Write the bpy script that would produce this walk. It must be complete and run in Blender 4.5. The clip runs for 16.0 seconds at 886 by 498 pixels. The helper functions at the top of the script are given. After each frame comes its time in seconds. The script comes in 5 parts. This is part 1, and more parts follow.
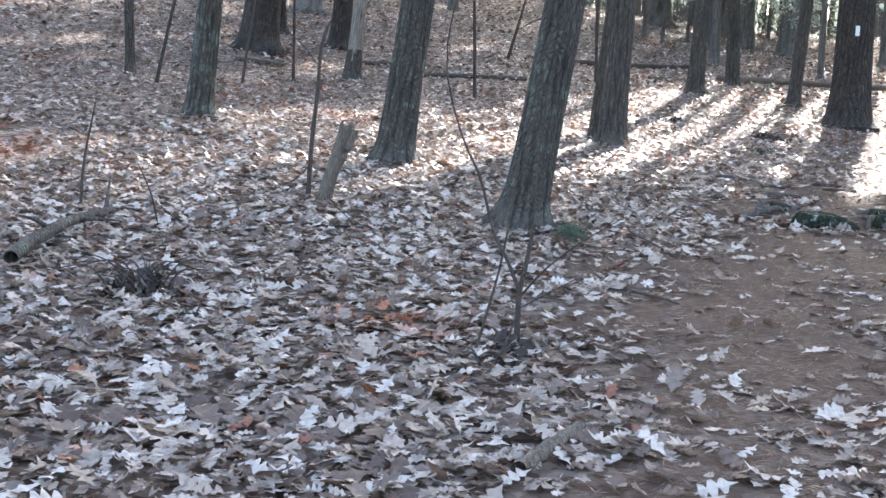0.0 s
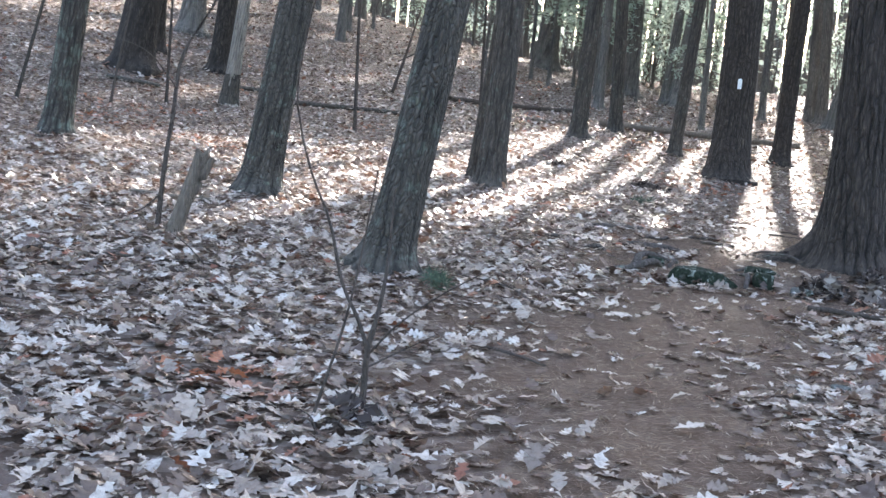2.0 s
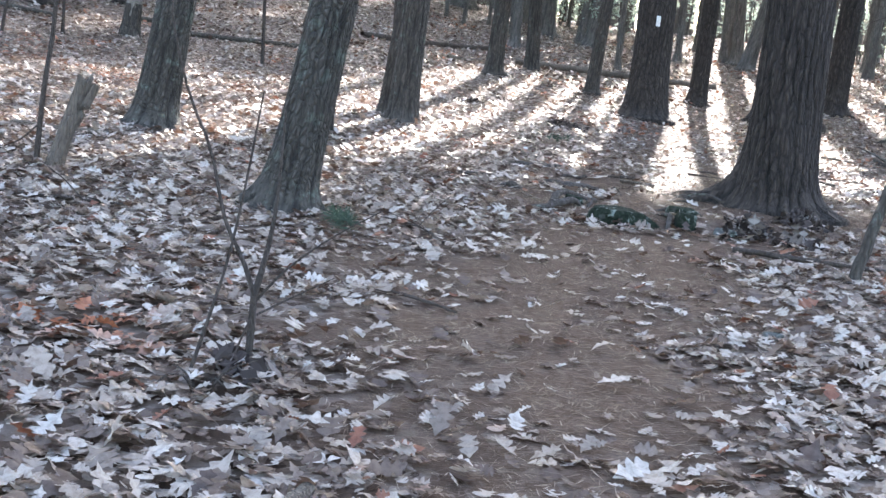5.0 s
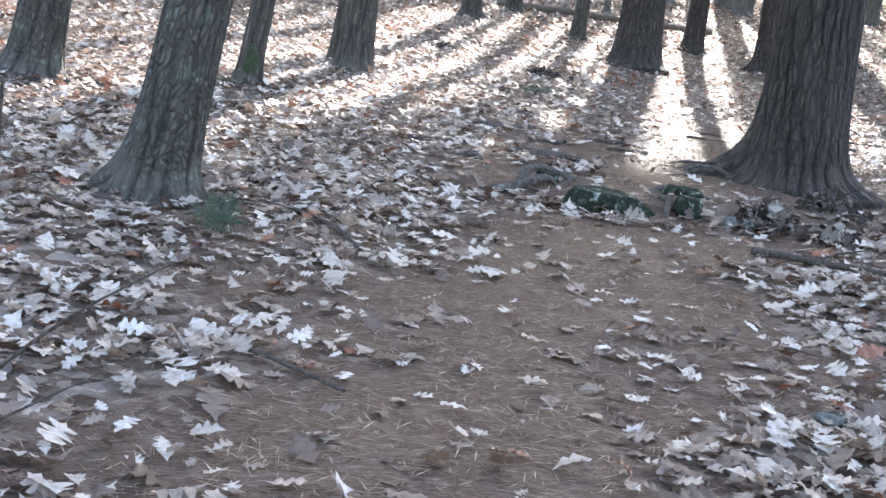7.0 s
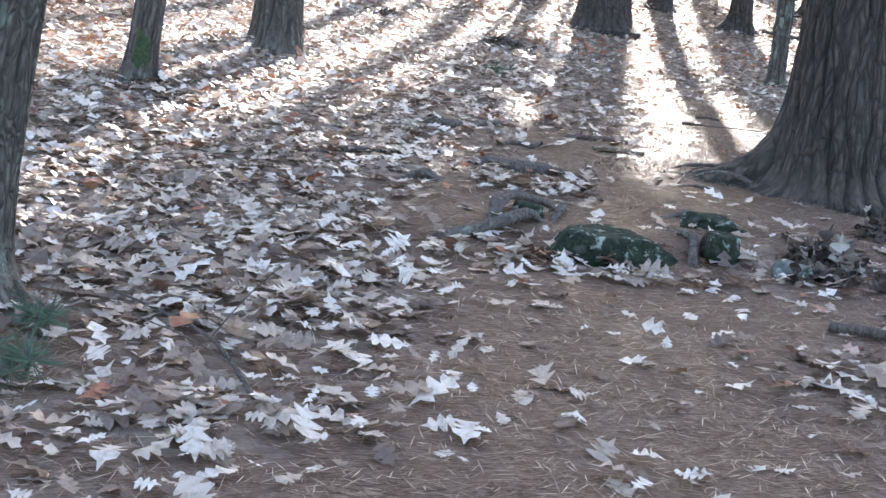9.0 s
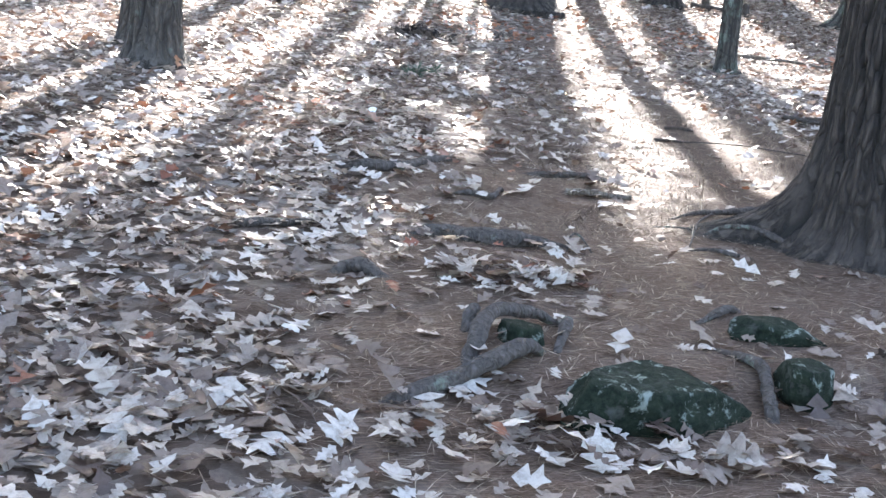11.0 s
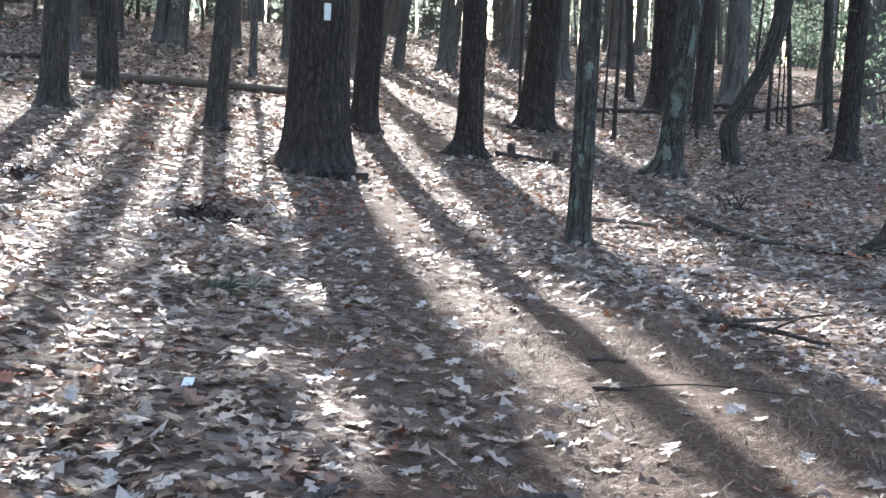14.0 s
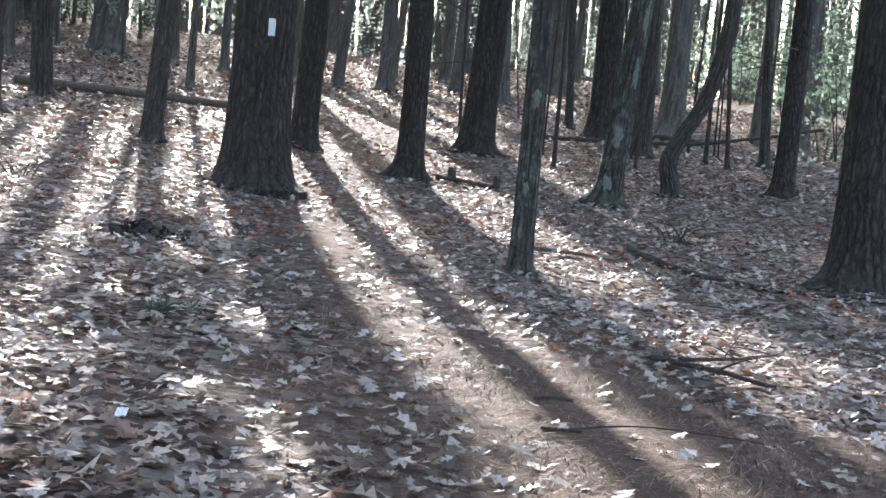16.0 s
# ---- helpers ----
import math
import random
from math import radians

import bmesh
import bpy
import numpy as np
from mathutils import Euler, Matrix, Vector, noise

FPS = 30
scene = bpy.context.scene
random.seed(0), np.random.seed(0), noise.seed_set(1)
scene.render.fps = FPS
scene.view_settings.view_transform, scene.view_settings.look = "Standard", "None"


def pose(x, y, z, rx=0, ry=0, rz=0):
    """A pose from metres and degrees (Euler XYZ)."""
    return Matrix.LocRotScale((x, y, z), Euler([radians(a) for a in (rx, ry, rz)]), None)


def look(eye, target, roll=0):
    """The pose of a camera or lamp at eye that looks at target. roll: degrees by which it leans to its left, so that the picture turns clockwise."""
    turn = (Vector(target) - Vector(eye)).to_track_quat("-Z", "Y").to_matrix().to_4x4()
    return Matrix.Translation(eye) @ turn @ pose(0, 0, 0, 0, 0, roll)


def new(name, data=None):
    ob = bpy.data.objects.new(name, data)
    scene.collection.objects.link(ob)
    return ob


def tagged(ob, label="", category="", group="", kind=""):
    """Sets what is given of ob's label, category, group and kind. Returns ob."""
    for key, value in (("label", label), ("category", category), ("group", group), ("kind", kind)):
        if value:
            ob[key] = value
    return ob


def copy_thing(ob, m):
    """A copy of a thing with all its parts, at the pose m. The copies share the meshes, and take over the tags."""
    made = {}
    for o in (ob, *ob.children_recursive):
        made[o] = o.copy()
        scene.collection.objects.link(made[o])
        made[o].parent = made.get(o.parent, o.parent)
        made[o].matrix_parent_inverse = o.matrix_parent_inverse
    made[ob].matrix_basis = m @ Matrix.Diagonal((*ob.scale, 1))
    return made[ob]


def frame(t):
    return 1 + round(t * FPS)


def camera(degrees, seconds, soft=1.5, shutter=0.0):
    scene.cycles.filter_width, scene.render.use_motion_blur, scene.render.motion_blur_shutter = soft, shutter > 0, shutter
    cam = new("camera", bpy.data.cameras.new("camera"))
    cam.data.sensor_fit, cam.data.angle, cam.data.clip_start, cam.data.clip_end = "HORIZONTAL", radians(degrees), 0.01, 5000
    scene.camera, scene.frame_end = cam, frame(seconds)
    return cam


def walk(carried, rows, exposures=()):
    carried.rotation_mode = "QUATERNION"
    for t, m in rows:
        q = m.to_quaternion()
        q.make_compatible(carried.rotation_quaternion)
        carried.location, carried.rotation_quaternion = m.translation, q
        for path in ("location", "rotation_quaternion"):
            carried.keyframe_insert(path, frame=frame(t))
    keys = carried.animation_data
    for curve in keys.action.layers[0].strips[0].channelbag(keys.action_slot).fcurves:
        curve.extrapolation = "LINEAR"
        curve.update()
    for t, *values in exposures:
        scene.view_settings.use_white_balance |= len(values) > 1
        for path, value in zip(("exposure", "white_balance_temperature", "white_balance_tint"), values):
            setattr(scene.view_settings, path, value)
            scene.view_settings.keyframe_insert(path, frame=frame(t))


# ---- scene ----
cam = camera(38.7, 16.0, soft=1.5)
PATH = [
    (0, (0.047, -0.049, 1.397), (0.054, 1.938, 1.167), 2.8),
    (0.5, (0.227, 0.365, 1.402), (0.214, 2.356, 1.211), 3.4),
    (1, (0.247, 0.57, 1.4), (0.281, 2.563, 1.228), 3.2),
    (1.5, (0.21, 0.62, 1.409), (0.33, 2.61, 1.248), 5.4),
    (2, (0.217, 0.608, 1.412), (0.406, 2.592, 1.249), 5.8),
    (2.5, (0.21, 0.612, 1.41), (0.428, 2.592, 1.237), 5.6),
    (3, (0.196, 0.601, 1.413), (0.394, 2.584, 1.245), 5.2),
    (3.5, (0.184, 0.579, 1.417), (0.356, 2.565, 1.253), 5.6),
    (4, (0.178, 0.607, 1.411), (0.353, 2.594, 1.265), 7.0),
    (4.5, (0.168, 0.824, 1.382), (0.415, 2.798, 1.173), 5.4),
    (5, (0.347, 1.217, 1.338), (0.677, 3.175, 1.097), 6.4),
    (5.2, (0.461, 1.362, 1.385), (0.792, 3.317, 1.122), 6.0),
    (7.3, (1.019, 3.653, 1.424), (1.38, 5.593, 1.095), 7.2),
    (7.5, (1.055, 3.878, 1.452), (1.409, 5.821, 1.134), 5.5),
    (8, (1.217, 4.436, 1.444), (1.531, 6.37, 1.045), 4.3),
    (8.5, (1.326, 4.852, 1.538), (1.637, 6.785, 1.128), 5.2),
    (9, (1.353, 5.44, 1.563), (1.788, 7.353, 1.173), 5.7),
    (9.2, (1.369, 5.659, 1.546), (1.857, 7.556, 1.144), 6.4),
    (11.3, (1.602, 7.789, 1.758), (2.24, 9.634, 1.321), 3.1),
    (11.5, (1.608, 8.019, 1.743), (2.257, 9.86, 1.304), 1.7),
    (12, (1.621, 8.535, 1.816), (2.403, 10.323, 1.378), 5.8),
    (12.5, (1.757, 9.07, 1.85), (2.567, 10.862, 1.488), 2.3),
    (13, (1.782, 9.527, 1.854), (2.637, 11.304, 1.519), 3.5),
    (13.5, (1.79, 9.948, 1.918), (2.742, 11.681, 1.617), 3.7),
    (14, (1.955, 10.271, 1.988), (2.912, 12.014, 1.779), 2.9),
    (14.5, (1.955, 10.4, 2.015), (2.931, 12.138, 1.861), 3.7),
    (15, (1.944, 10.46, 2.012), (2.944, 12.185, 1.855), 6.7),
    (15.5, (1.948, 10.485, 2.004), (2.972, 12.195, 1.84), 7.2),
    (16, (1.97, 10.485, 2.019), (3.022, 12.177, 1.848), 5.2),
]
walk(cam, [(t, look(eye, target, roll)) for t, eye, target, roll in PATH],
     exposures=[(0.0, 2.97, 6400, 12), (5.0, 3.02, 6400, 12), (7.5, 3.2, 6400, 12), (11.5, 3.2, 6320, 12), (12.5, 2.83, 6250, 12), (13.0, 2.7, 6250, 12), (14.0, 2.45, 6250, 12), (16.0, 2.41, 6250, 12)])

# ---------------------------------------------------------------- world and sun
SUN_AZ, SUN_EL = 19.3, 25.0          # degrees clockwise from +y, and above the horizon
world = bpy.data.worlds.new("world")
scene.world = world
world.use_nodes = True
wn = world.node_tree
sky = wn.nodes.new("ShaderNodeTexSky")
sky.sky_type, sky.sun_disc = "NISHITA", False
sky.dust_density, sky.ozone_density = 3.5, 0.6
sky.sun_elevation, sky.sun_rotation = radians(SUN_EL), radians(SUN_AZ)
wn.nodes["Background"].inputs["Strength"].default_value = 0.15
wn.links.new(sky.outputs["Color"], wn.nodes["Background"].inputs["Color"])
SUN_DIR = Vector((math.sin(radians(SUN_AZ)) * math.cos(radians(SUN_EL)), math.cos(radians(SUN_AZ)) * math.cos(radians(SUN_EL)), math.sin(radians(SUN_EL))))
sun_data = bpy.data.lights.new("sun", "SUN")
sun_data.energy, sun_data.angle, sun_data.color = 3.3, radians(0.53), (1.0, 0.955, 0.89)
sun = new("sun", sun_data)
sun.matrix_world = look(SUN_DIR * 80, (0, 0, 0))


# ---------------------------------------------------------------- materials
def material(name):
    m = bpy.data.materials.new(name)
    m.use_nodes = True
    return m, m.node_tree.nodes, m.node_tree.links, m.node_tree.nodes["Principled BSDF"]


def noise_node(n, l, coord, scale, detail=4.0, rough=0.6, distort=0.0):
    k = n.new("ShaderNodeTexNoise")
    k.inputs["Scale"].default_value, k.inputs["Detail"].default_value = scale, detail
    k.inputs["Roughness"].default_value, k.inputs["Distortion"].default_value = rough, distort
    if coord is not None:
        l.new(coord, k.inputs["Vector"])
    return k.outputs["Fac"]


def ramp_node(n, l, fac, stops):
    k = n.new("ShaderNodeValToRGB")
    e = k.color_ramp.elements
    while len(e) < len(stops):
        e.new(0.5)
    for i, (p, c) in enumerate(stops):
        e[i].position, e[i].color = p, (*c, 1)
    l.new(fac, k.inputs["Fac"])
    return k.outputs["Color"]


def mix_node(n, l, fac, a, b, blend="MIX"):
    k = n.new("ShaderNodeMix")
    k.data_type, k.blend_type = "RGBA", blend
    for sock, v in ((k.inputs[0], fac), (k.inputs[6], a), (k.inputs[7], b)):
        if isinstance(v, (int, float)):
            sock.default_value = v
        elif isinstance(v, tuple):
            sock.default_value = (*v, 1)
        else:
            l.new(v, sock)
    return k.outputs[2]


def math_node(n, l, op, a, b=None):
    k = n.new("ShaderNodeMath")
    k.operation = op
    for sock, v in zip(k.inputs, (a, b)):
        if v is None:
            continue
        if isinstance(v, (int, float)):
            sock.default_value = v
        else:
            l.new(v, sock)
    return k.outputs[0]


def bump_node(n, l, bsdf, height, strength, distance):
    k = n.new("ShaderNodeBump")
    k.inputs["Strength"].default_value, k.inputs["Distance"].default_value = strength, distance
    l.new(height, k.inputs["Height"])
    l.new(k.outputs["Normal"], bsdf.inputs["Normal"])


def coords(n, l, scale=(1, 1, 1), kind="Object"):
    tc, mp = n.new("ShaderNodeTexCoord"), n.new("ShaderNodeMapping")
    mp.inputs["Scale"].default_value = scale
    l.new(tc.outputs[kind], mp.inputs["Vector"])
    return mp.outputs["Vector"]


def bark_material(name, dark, mid, light, lichen=0.0, coarse=1.0, cells=26.0, depth=0.68, along=False, stretch=0.13):
    """along: the grain follows the stem and its roots, by the mesh's own bark coordinates."""
    m, n, l, b = material(name)

    def coords(n, l, scale=(1, 1, 1)):
        mp = n.new("ShaderNodeMapping")
        mp.inputs["Scale"].default_value = scale
        if along:
            src = n.new("ShaderNodeAttribute")
            src.attribute_name = "bark"
            l.new(src.outputs["Vector"], mp.inputs["Vector"])
        else:
            l.new(n.new("ShaderNodeTexCoord").outputs["Object"], mp.inputs["Vector"])
        return mp.outputs["Vector"]

    warp = n.new("ShaderNodeTexNoise")
    warp.inputs["Scale"].default_value, warp.inputs["Detail"].default_value = 7.0 * coarse, 3
    l.new(coords(n, l, (1, 1, 0.6)), warp.inputs["Vector"])
    pull, shifted = n.new("ShaderNodeVectorMath"), n.new("ShaderNodeVectorMath")
    pull.operation, shifted.operation = "SCALE", "ADD"
    pull.inputs["Scale"].default_value = 2.6
    l.new(warp.outputs["Color"], pull.inputs[0])
    l.new(coords(n, l, (cells * coarse, cells * coarse, stretch * cells * coarse)), shifted.inputs[0])
    l.new(pull.outputs[0], shifted.inputs[1])
    cell = n.new("ShaderNodeTexVoronoi")
    cell.feature = "DISTANCE_TO_EDGE"
    cell.inputs["Scale"].default_value = 1.0
    l.new(shifted.outputs[0], cell.inputs["Vector"])
    gap = ramp_node(n, l, cell.outputs["Distance"], [(0.0, (0, 0, 0)), (0.14, (0.45, 0.45, 0.45)), (0.4, (1, 1, 1))])
    gap = math_node(n, l, "MAXIMUM", gap, ramp_node(n, l, noise_node(n, l, coords(n, l, (9 * coarse, 9 * coarse, 3 * coarse)), 1.0, 4, 0.7), [(0.55, (0, 0, 0)), (0.78, (1, 1, 1))]))
    foot = n.new("ShaderNodeAttribute")
    foot.attribute_name = "spread"
    near_foot = math_node(n, l, "MINIMUM", math_node(n, l, "MULTIPLY", foot.outputs["Fac"], 2.2), 1.0)
    strips = noise_node(n, l, coords(n, l, (34 * coarse, 34 * coarse, 7 * coarse)), 1.0, 5, 0.7, 0.5)
    strips = ramp_node(n, l, strips, [(0.42, (0, 0, 0)), (0.54, (1, 1, 1))])
    gap = math_node(n, l, "MINIMUM", math_node(n, l, "MAXIMUM", gap, near_foot), math_node(n, l, "MAXIMUM", strips, math_node(n, l, "SUBTRACT", 1.0, near_foot)))
    plates = noise_node(n, l, coords(n, l, (13 * coarse, 13 * coarse, 2.2 * coarse)), 1.6, 5, 0.65, 0.6)
    fine = noise_node(n, l, coords(n, l, (60, 60, 16)), 1.0, 3)
    broad = noise_node(n, l, coords(n, l), 1.3, 3)
    col = ramp_node(n, l, plates, [(0.32, dark), (0.5, mid), (0.72, light)])
    col = mix_node(n, l, 0.5, col, ramp_node(n, l, fine, [(0.3, tuple(v * 0.55 for v in mid)), (0.7, light)]))
    col = mix_node(n, l, math_node(n, l, "MULTIPLY", broad, 0.6), col, mid)
    if lichen:
        spots = noise_node(n, l, coords(n, l), 5.5, 6, 0.7)
        mask = ramp_node(n, l, spots, [(0.62 - 0.12 * lichen, (0, 0, 0)), (0.68 - 0.1 * lichen, (1, 1, 1))])
        col = mix_node(n, l, math_node(n, l, "MULTIPLY", mask, 0.6 + 0.25 * lichen), col, (0.2, 0.235, 0.19))
    # mesh furrows and the gaps between plates get a darker colour
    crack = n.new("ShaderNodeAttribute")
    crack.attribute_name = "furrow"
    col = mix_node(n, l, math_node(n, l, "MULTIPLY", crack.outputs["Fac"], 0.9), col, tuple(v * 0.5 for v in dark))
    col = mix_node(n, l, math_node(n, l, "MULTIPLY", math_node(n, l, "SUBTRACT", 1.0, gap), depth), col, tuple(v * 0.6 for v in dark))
    l.new(col, b.inputs["Base Color"])
    b.inputs["Roughness"].default_value = 0.92
    relief = math_node(n, l, "ADD", math_node(n, l, "MULTIPLY", plates, 0.5), math_node(n, l, "MULTIPLY", fine, 0.4))
    bump_node(n, l, b, math_node(n, l, "ADD", relief, gap), 1.0, 0.024 if along else 0.012)
    return m


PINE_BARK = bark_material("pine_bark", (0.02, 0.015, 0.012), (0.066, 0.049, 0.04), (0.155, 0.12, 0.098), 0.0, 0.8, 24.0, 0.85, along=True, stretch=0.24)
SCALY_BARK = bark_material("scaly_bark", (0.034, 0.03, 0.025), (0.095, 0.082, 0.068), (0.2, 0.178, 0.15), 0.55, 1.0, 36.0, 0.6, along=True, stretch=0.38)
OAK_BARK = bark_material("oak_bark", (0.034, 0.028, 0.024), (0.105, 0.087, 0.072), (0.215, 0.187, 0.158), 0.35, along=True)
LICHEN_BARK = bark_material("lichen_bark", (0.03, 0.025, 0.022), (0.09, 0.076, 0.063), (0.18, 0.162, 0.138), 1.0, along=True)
# the next two are bark for far trees, lightened to carry the distance's haze in colour
HAZED_BARK = bark_material("hazed_grey_bark", (0.11, 0.097, 0.086), (0.235, 0.208, 0.186), (0.34, 0.31, 0.28), 0.4, along=True)
HAZED_STEM_BARK = bark_material("hazed_stem_bark", (0.09, 0.08, 0.072), (0.2, 0.178, 0.16), (0.3, 0.275, 0.25))
BLEACHED_WOOD = bark_material("bleached_wood", (0.15, 0.13, 0.11), (0.34, 0.3, 0.26), (0.52, 0.475, 0.42), 0.0, 1.2, 26.0, 0.3, along=True)
LOG_BARK = bark_material("log_bark", (0.034, 0.028, 0.024), (0.1, 0.084, 0.07), (0.2, 0.175, 0.15), 0.5)
DEAD_WOOD = bark_material("weathered_wood", (0.07, 0.055, 0.045), (0.165, 0.132, 0.105), (0.30, 0.25, 0.205), 0.0, 1.6, 30.0, 0.3)
TWIG_BARK = bark_material("twig_bark", (0.04, 0.032, 0.028), (0.085, 0.066, 0.056), (0.15, 0.12, 0.1), 0.0, 3.0, 20.0, 0.3)
ROOT_BARK = bark_material("root_bark", (0.022, 0.017, 0.015), (0.064, 0.05, 0.043), (0.18, 0.153, 0.138), 0.35, 2.4, 7.0, 0.25)


def leaf_material():
    """Dry oak leaves: tan, pale undersides, some russet; a little light comes through them."""
    m, n, l, b = material("dry_oak_leaf")
    geo, info = n.new("ShaderNodeNewGeometry"), n.new("ShaderNodeObjectInfo")
    pick = math_node(n, l, "FRACT", math_node(n, l, "ADD", geo.outputs["Random Per Island"], info.outputs["Random"]))
    col = ramp_node(n, l, pick, [(0.0, (0.085, 0.058, 0.048)), (0.22, (0.16, 0.116, 0.094)), (0.45, (0.32, 0.262, 0.22)), (0.7, (0.48, 0.412, 0.355)),
                                 (0.965, (0.59, 0.54, 0.495)), (0.98, (0.25, 0.11, 0.065)), (1.0, (0.22, 0.075, 0.045))])
    moved = n.new("ShaderNodeVectorMath")
    moved.operation = "ADD"
    moved.inputs[1].default_value = (17.3, 4.1, 0)
    l.new(coords(n, l), moved.inputs[0])
    drift = noise_node(n, l, moved.outputs[0], 0.42, 3, 0.6)
    russet = math_node(n, l, "MULTIPLY", math_node(n, l, "GREATER_THAN", math_node(n, l, "FRACT", math_node(n, l, "MULTIPLY", pick, 37.0)), 0.62), ramp_node(n, l, drift, [(0.585, (0, 0, 0)), (0.64, (1, 1, 1))]))
    col = mix_node(n, l, math_node(n, l, "MULTIPLY", russet, 0.85), col, (0.4, 0.135, 0.06))
    veins = noise_node(n, l, coords(n, l), 34, 5, 0.75)
    col = mix_node(n, l, 0.75, col, ramp_node(n, l, veins, [(0.32, (0.38, 0.33, 0.3)), (0.55, (1, 1, 1))]), "MULTIPLY")
    l.new(col, b.inputs["Base Color"])
    b.inputs["Roughness"].default_value = 0.5
    b.inputs["Specular IOR Level"].default_value = 0.45
    bump_node(n, l, b, veins, 0.35, 0.004)
    tr, mx = n.new("ShaderNodeBsdfTranslucent"), n.new("ShaderNodeMixShader")
    l.new(mix_node(n, l, 0.25, col, (0.55, 0.22, 0.10)), tr.inputs["Color"])
    mx.inputs[0].default_value = 0.16
    l.new(b.outputs[0], mx.inputs[1])
    l.new(tr.outputs[0], mx.inputs[2])
    l.new(mx.outputs[0], n["Material Output"].inputs["Surface"])
    return m


def foliage_material(name, dark, light, through_light, share=0.45):
    m, n, l, b = material(name)
    geo = n.new("ShaderNodeNewGeometry")
    col = ramp_node(n, l, geo.outputs["Random Per Island"], [(0.0, dark), (1.0, light)])
    patch = noise_node(n, l, coords(n, l), 0.8, 2)
    col = mix_node(n, l, math_node(n, l, "MULTIPLY", patch, 0.6), col, tuple(v * 0.6 for v in dark))
    l.new(col, b.inputs["Base Color"])
    b.inputs["Roughness"].default_value = 0.55
    tr, mx = n.new("ShaderNodeBsdfTranslucent"), n.new("ShaderNodeMixShader")
    l.new(mix_node(n, l, 0.75, col, through_light), tr.inputs["Color"])
    mx.inputs[0].default_value = share
    l.new(b.outputs[0], mx.inputs[1])
    l.new(tr.outputs[0], mx.inputs[2])
    l.new(mx.outputs[0], n["Material Output"].inputs["Surface"])
    return m


DRY_LEAF = leaf_material()
PINE_NEEDLES = foliage_material("pine_needles", (0.035, 0.055, 0.03), (0.075, 0.11, 0.06), (0.27, 0.38, 0.29), 0.5)
GREEN_LEAF = foliage_material("understory_leaf", (0.11, 0.14, 0.09), (0.2, 0.235, 0.16), (0.62, 0.74, 0.64), 0.6)


def ground_material():
    """Brown pine needles on the trail, crumbled leaf litter beside it."""
    m, n, l, b = material("forest_floor")
    att = n.new("ShaderNodeAttribute")
    att.attribute_name = "litter"
    vec = coords(n, l)
    vor = n.new("ShaderNodeTexVoronoi")
    vor.inputs["Scale"].default_value = 17
    warped = n.new("ShaderNodeVectorMath")
    warped.operation = "ADD"
    wob = n.new("ShaderNodeTexNoise")
    wob.inputs["Scale"].default_value = 9
    l.new(vec, wob.inputs["Vector"])
    sc = n.new("ShaderNodeVectorMath")
    sc.operation = "SCALE"
    sc.inputs["Scale"].default_value = 0.12
    l.new(wob.outputs["Color"], sc.inputs[0])
    l.new(vec, warped.inputs[0])
    l.new(sc.outputs[0], warped.inputs[1])
    l.new(warped.outputs[0], vor.inputs["Vector"])
    sep = n.new("ShaderNodeSeparateColor")
    l.new(vor.outputs["Color"], sep.inputs[0])
    litter = ramp_node(n, l, sep.outputs[0], [(0.0, (0.06, 0.04, 0.03)), (0.4, (0.145, 0.106, 0.084)), (0.75, (0.265, 0.215, 0.185)), (1.0, (0.38, 0.33, 0.295))])
    litter = mix_node(n, l, 0.5, litter, ramp_node(n, l, noise_node(n, l, vec, 55, 5, 0.7), [(0.3, (0.4, 0.37, 0.35)), (0.7, (1, 1, 1))]), "MULTIPLY")
    streaks = []
    for turn in (0.5, 1.7, 2.7):
        mp = n.new("ShaderNodeMapping")
        mp.inputs["Rotation"].default_value, mp.inputs["Scale"].default_value = (0, 0, turn), (26, 190, 1)
        l.new(n.new("ShaderNodeTexCoord").outputs["Object"], mp.inputs["Vector"])
        streaks.append(noise_node(n, l, mp.outputs["Vector"], 1.0, 3, 0.6, 0.6))
    fine = math_node(n, l, "MAXIMUM", math_node(n, l, "MAXIMUM", streaks[0], streaks[1]), streaks[2])
    broad = noise_node(n, l, vec, 3.2, 5, 0.65)
    needles = ramp_node(n, l, fine, [(0.47, (0.046, 0.028, 0.02)), (0.56, (0.118, 0.078, 0.058)), (0.7, (0.25, 0.18, 0.14))])
    needles = mix_node(n, l, math_node(n, l, "MULTIPLY", broad, 0.35), needles, (0.105, 0.071, 0.053))
    l.new(mix_node(n, l, att.outputs["Fac"], needles, litter), b.inputs["Base Color"])
    b.inputs["Roughness"].default_value = 0.9
    b.inputs["Specular IOR Level"].default_value = 0.12
    bump_node(n, l, b, math_node(n, l, "ADD", fine, math_node(n, l, "MULTIPLY", sep.outputs[1], att.outputs["Fac"])), 0.8, 0.014)
    return m


def needle_material():
    m, n, l, b = material("fallen_pine_needles")
    geo = n.new("ShaderNodeNewGeometry")
    col = ramp_node(n, l, geo.outputs["Random Per Island"], [(0.0, (0.075, 0.046, 0.032)), (0.7, (0.18, 0.124, 0.09)), (0.92, (0.34, 0.26, 0.195)), (1.0, (0.52, 0.43, 0.345))])
    l.new(col, b.inputs["Base Color"])
    b.inputs["Roughness"].default_value = 0.6
    b.inputs["Specular IOR Level"].default_value = 0.2
    return m


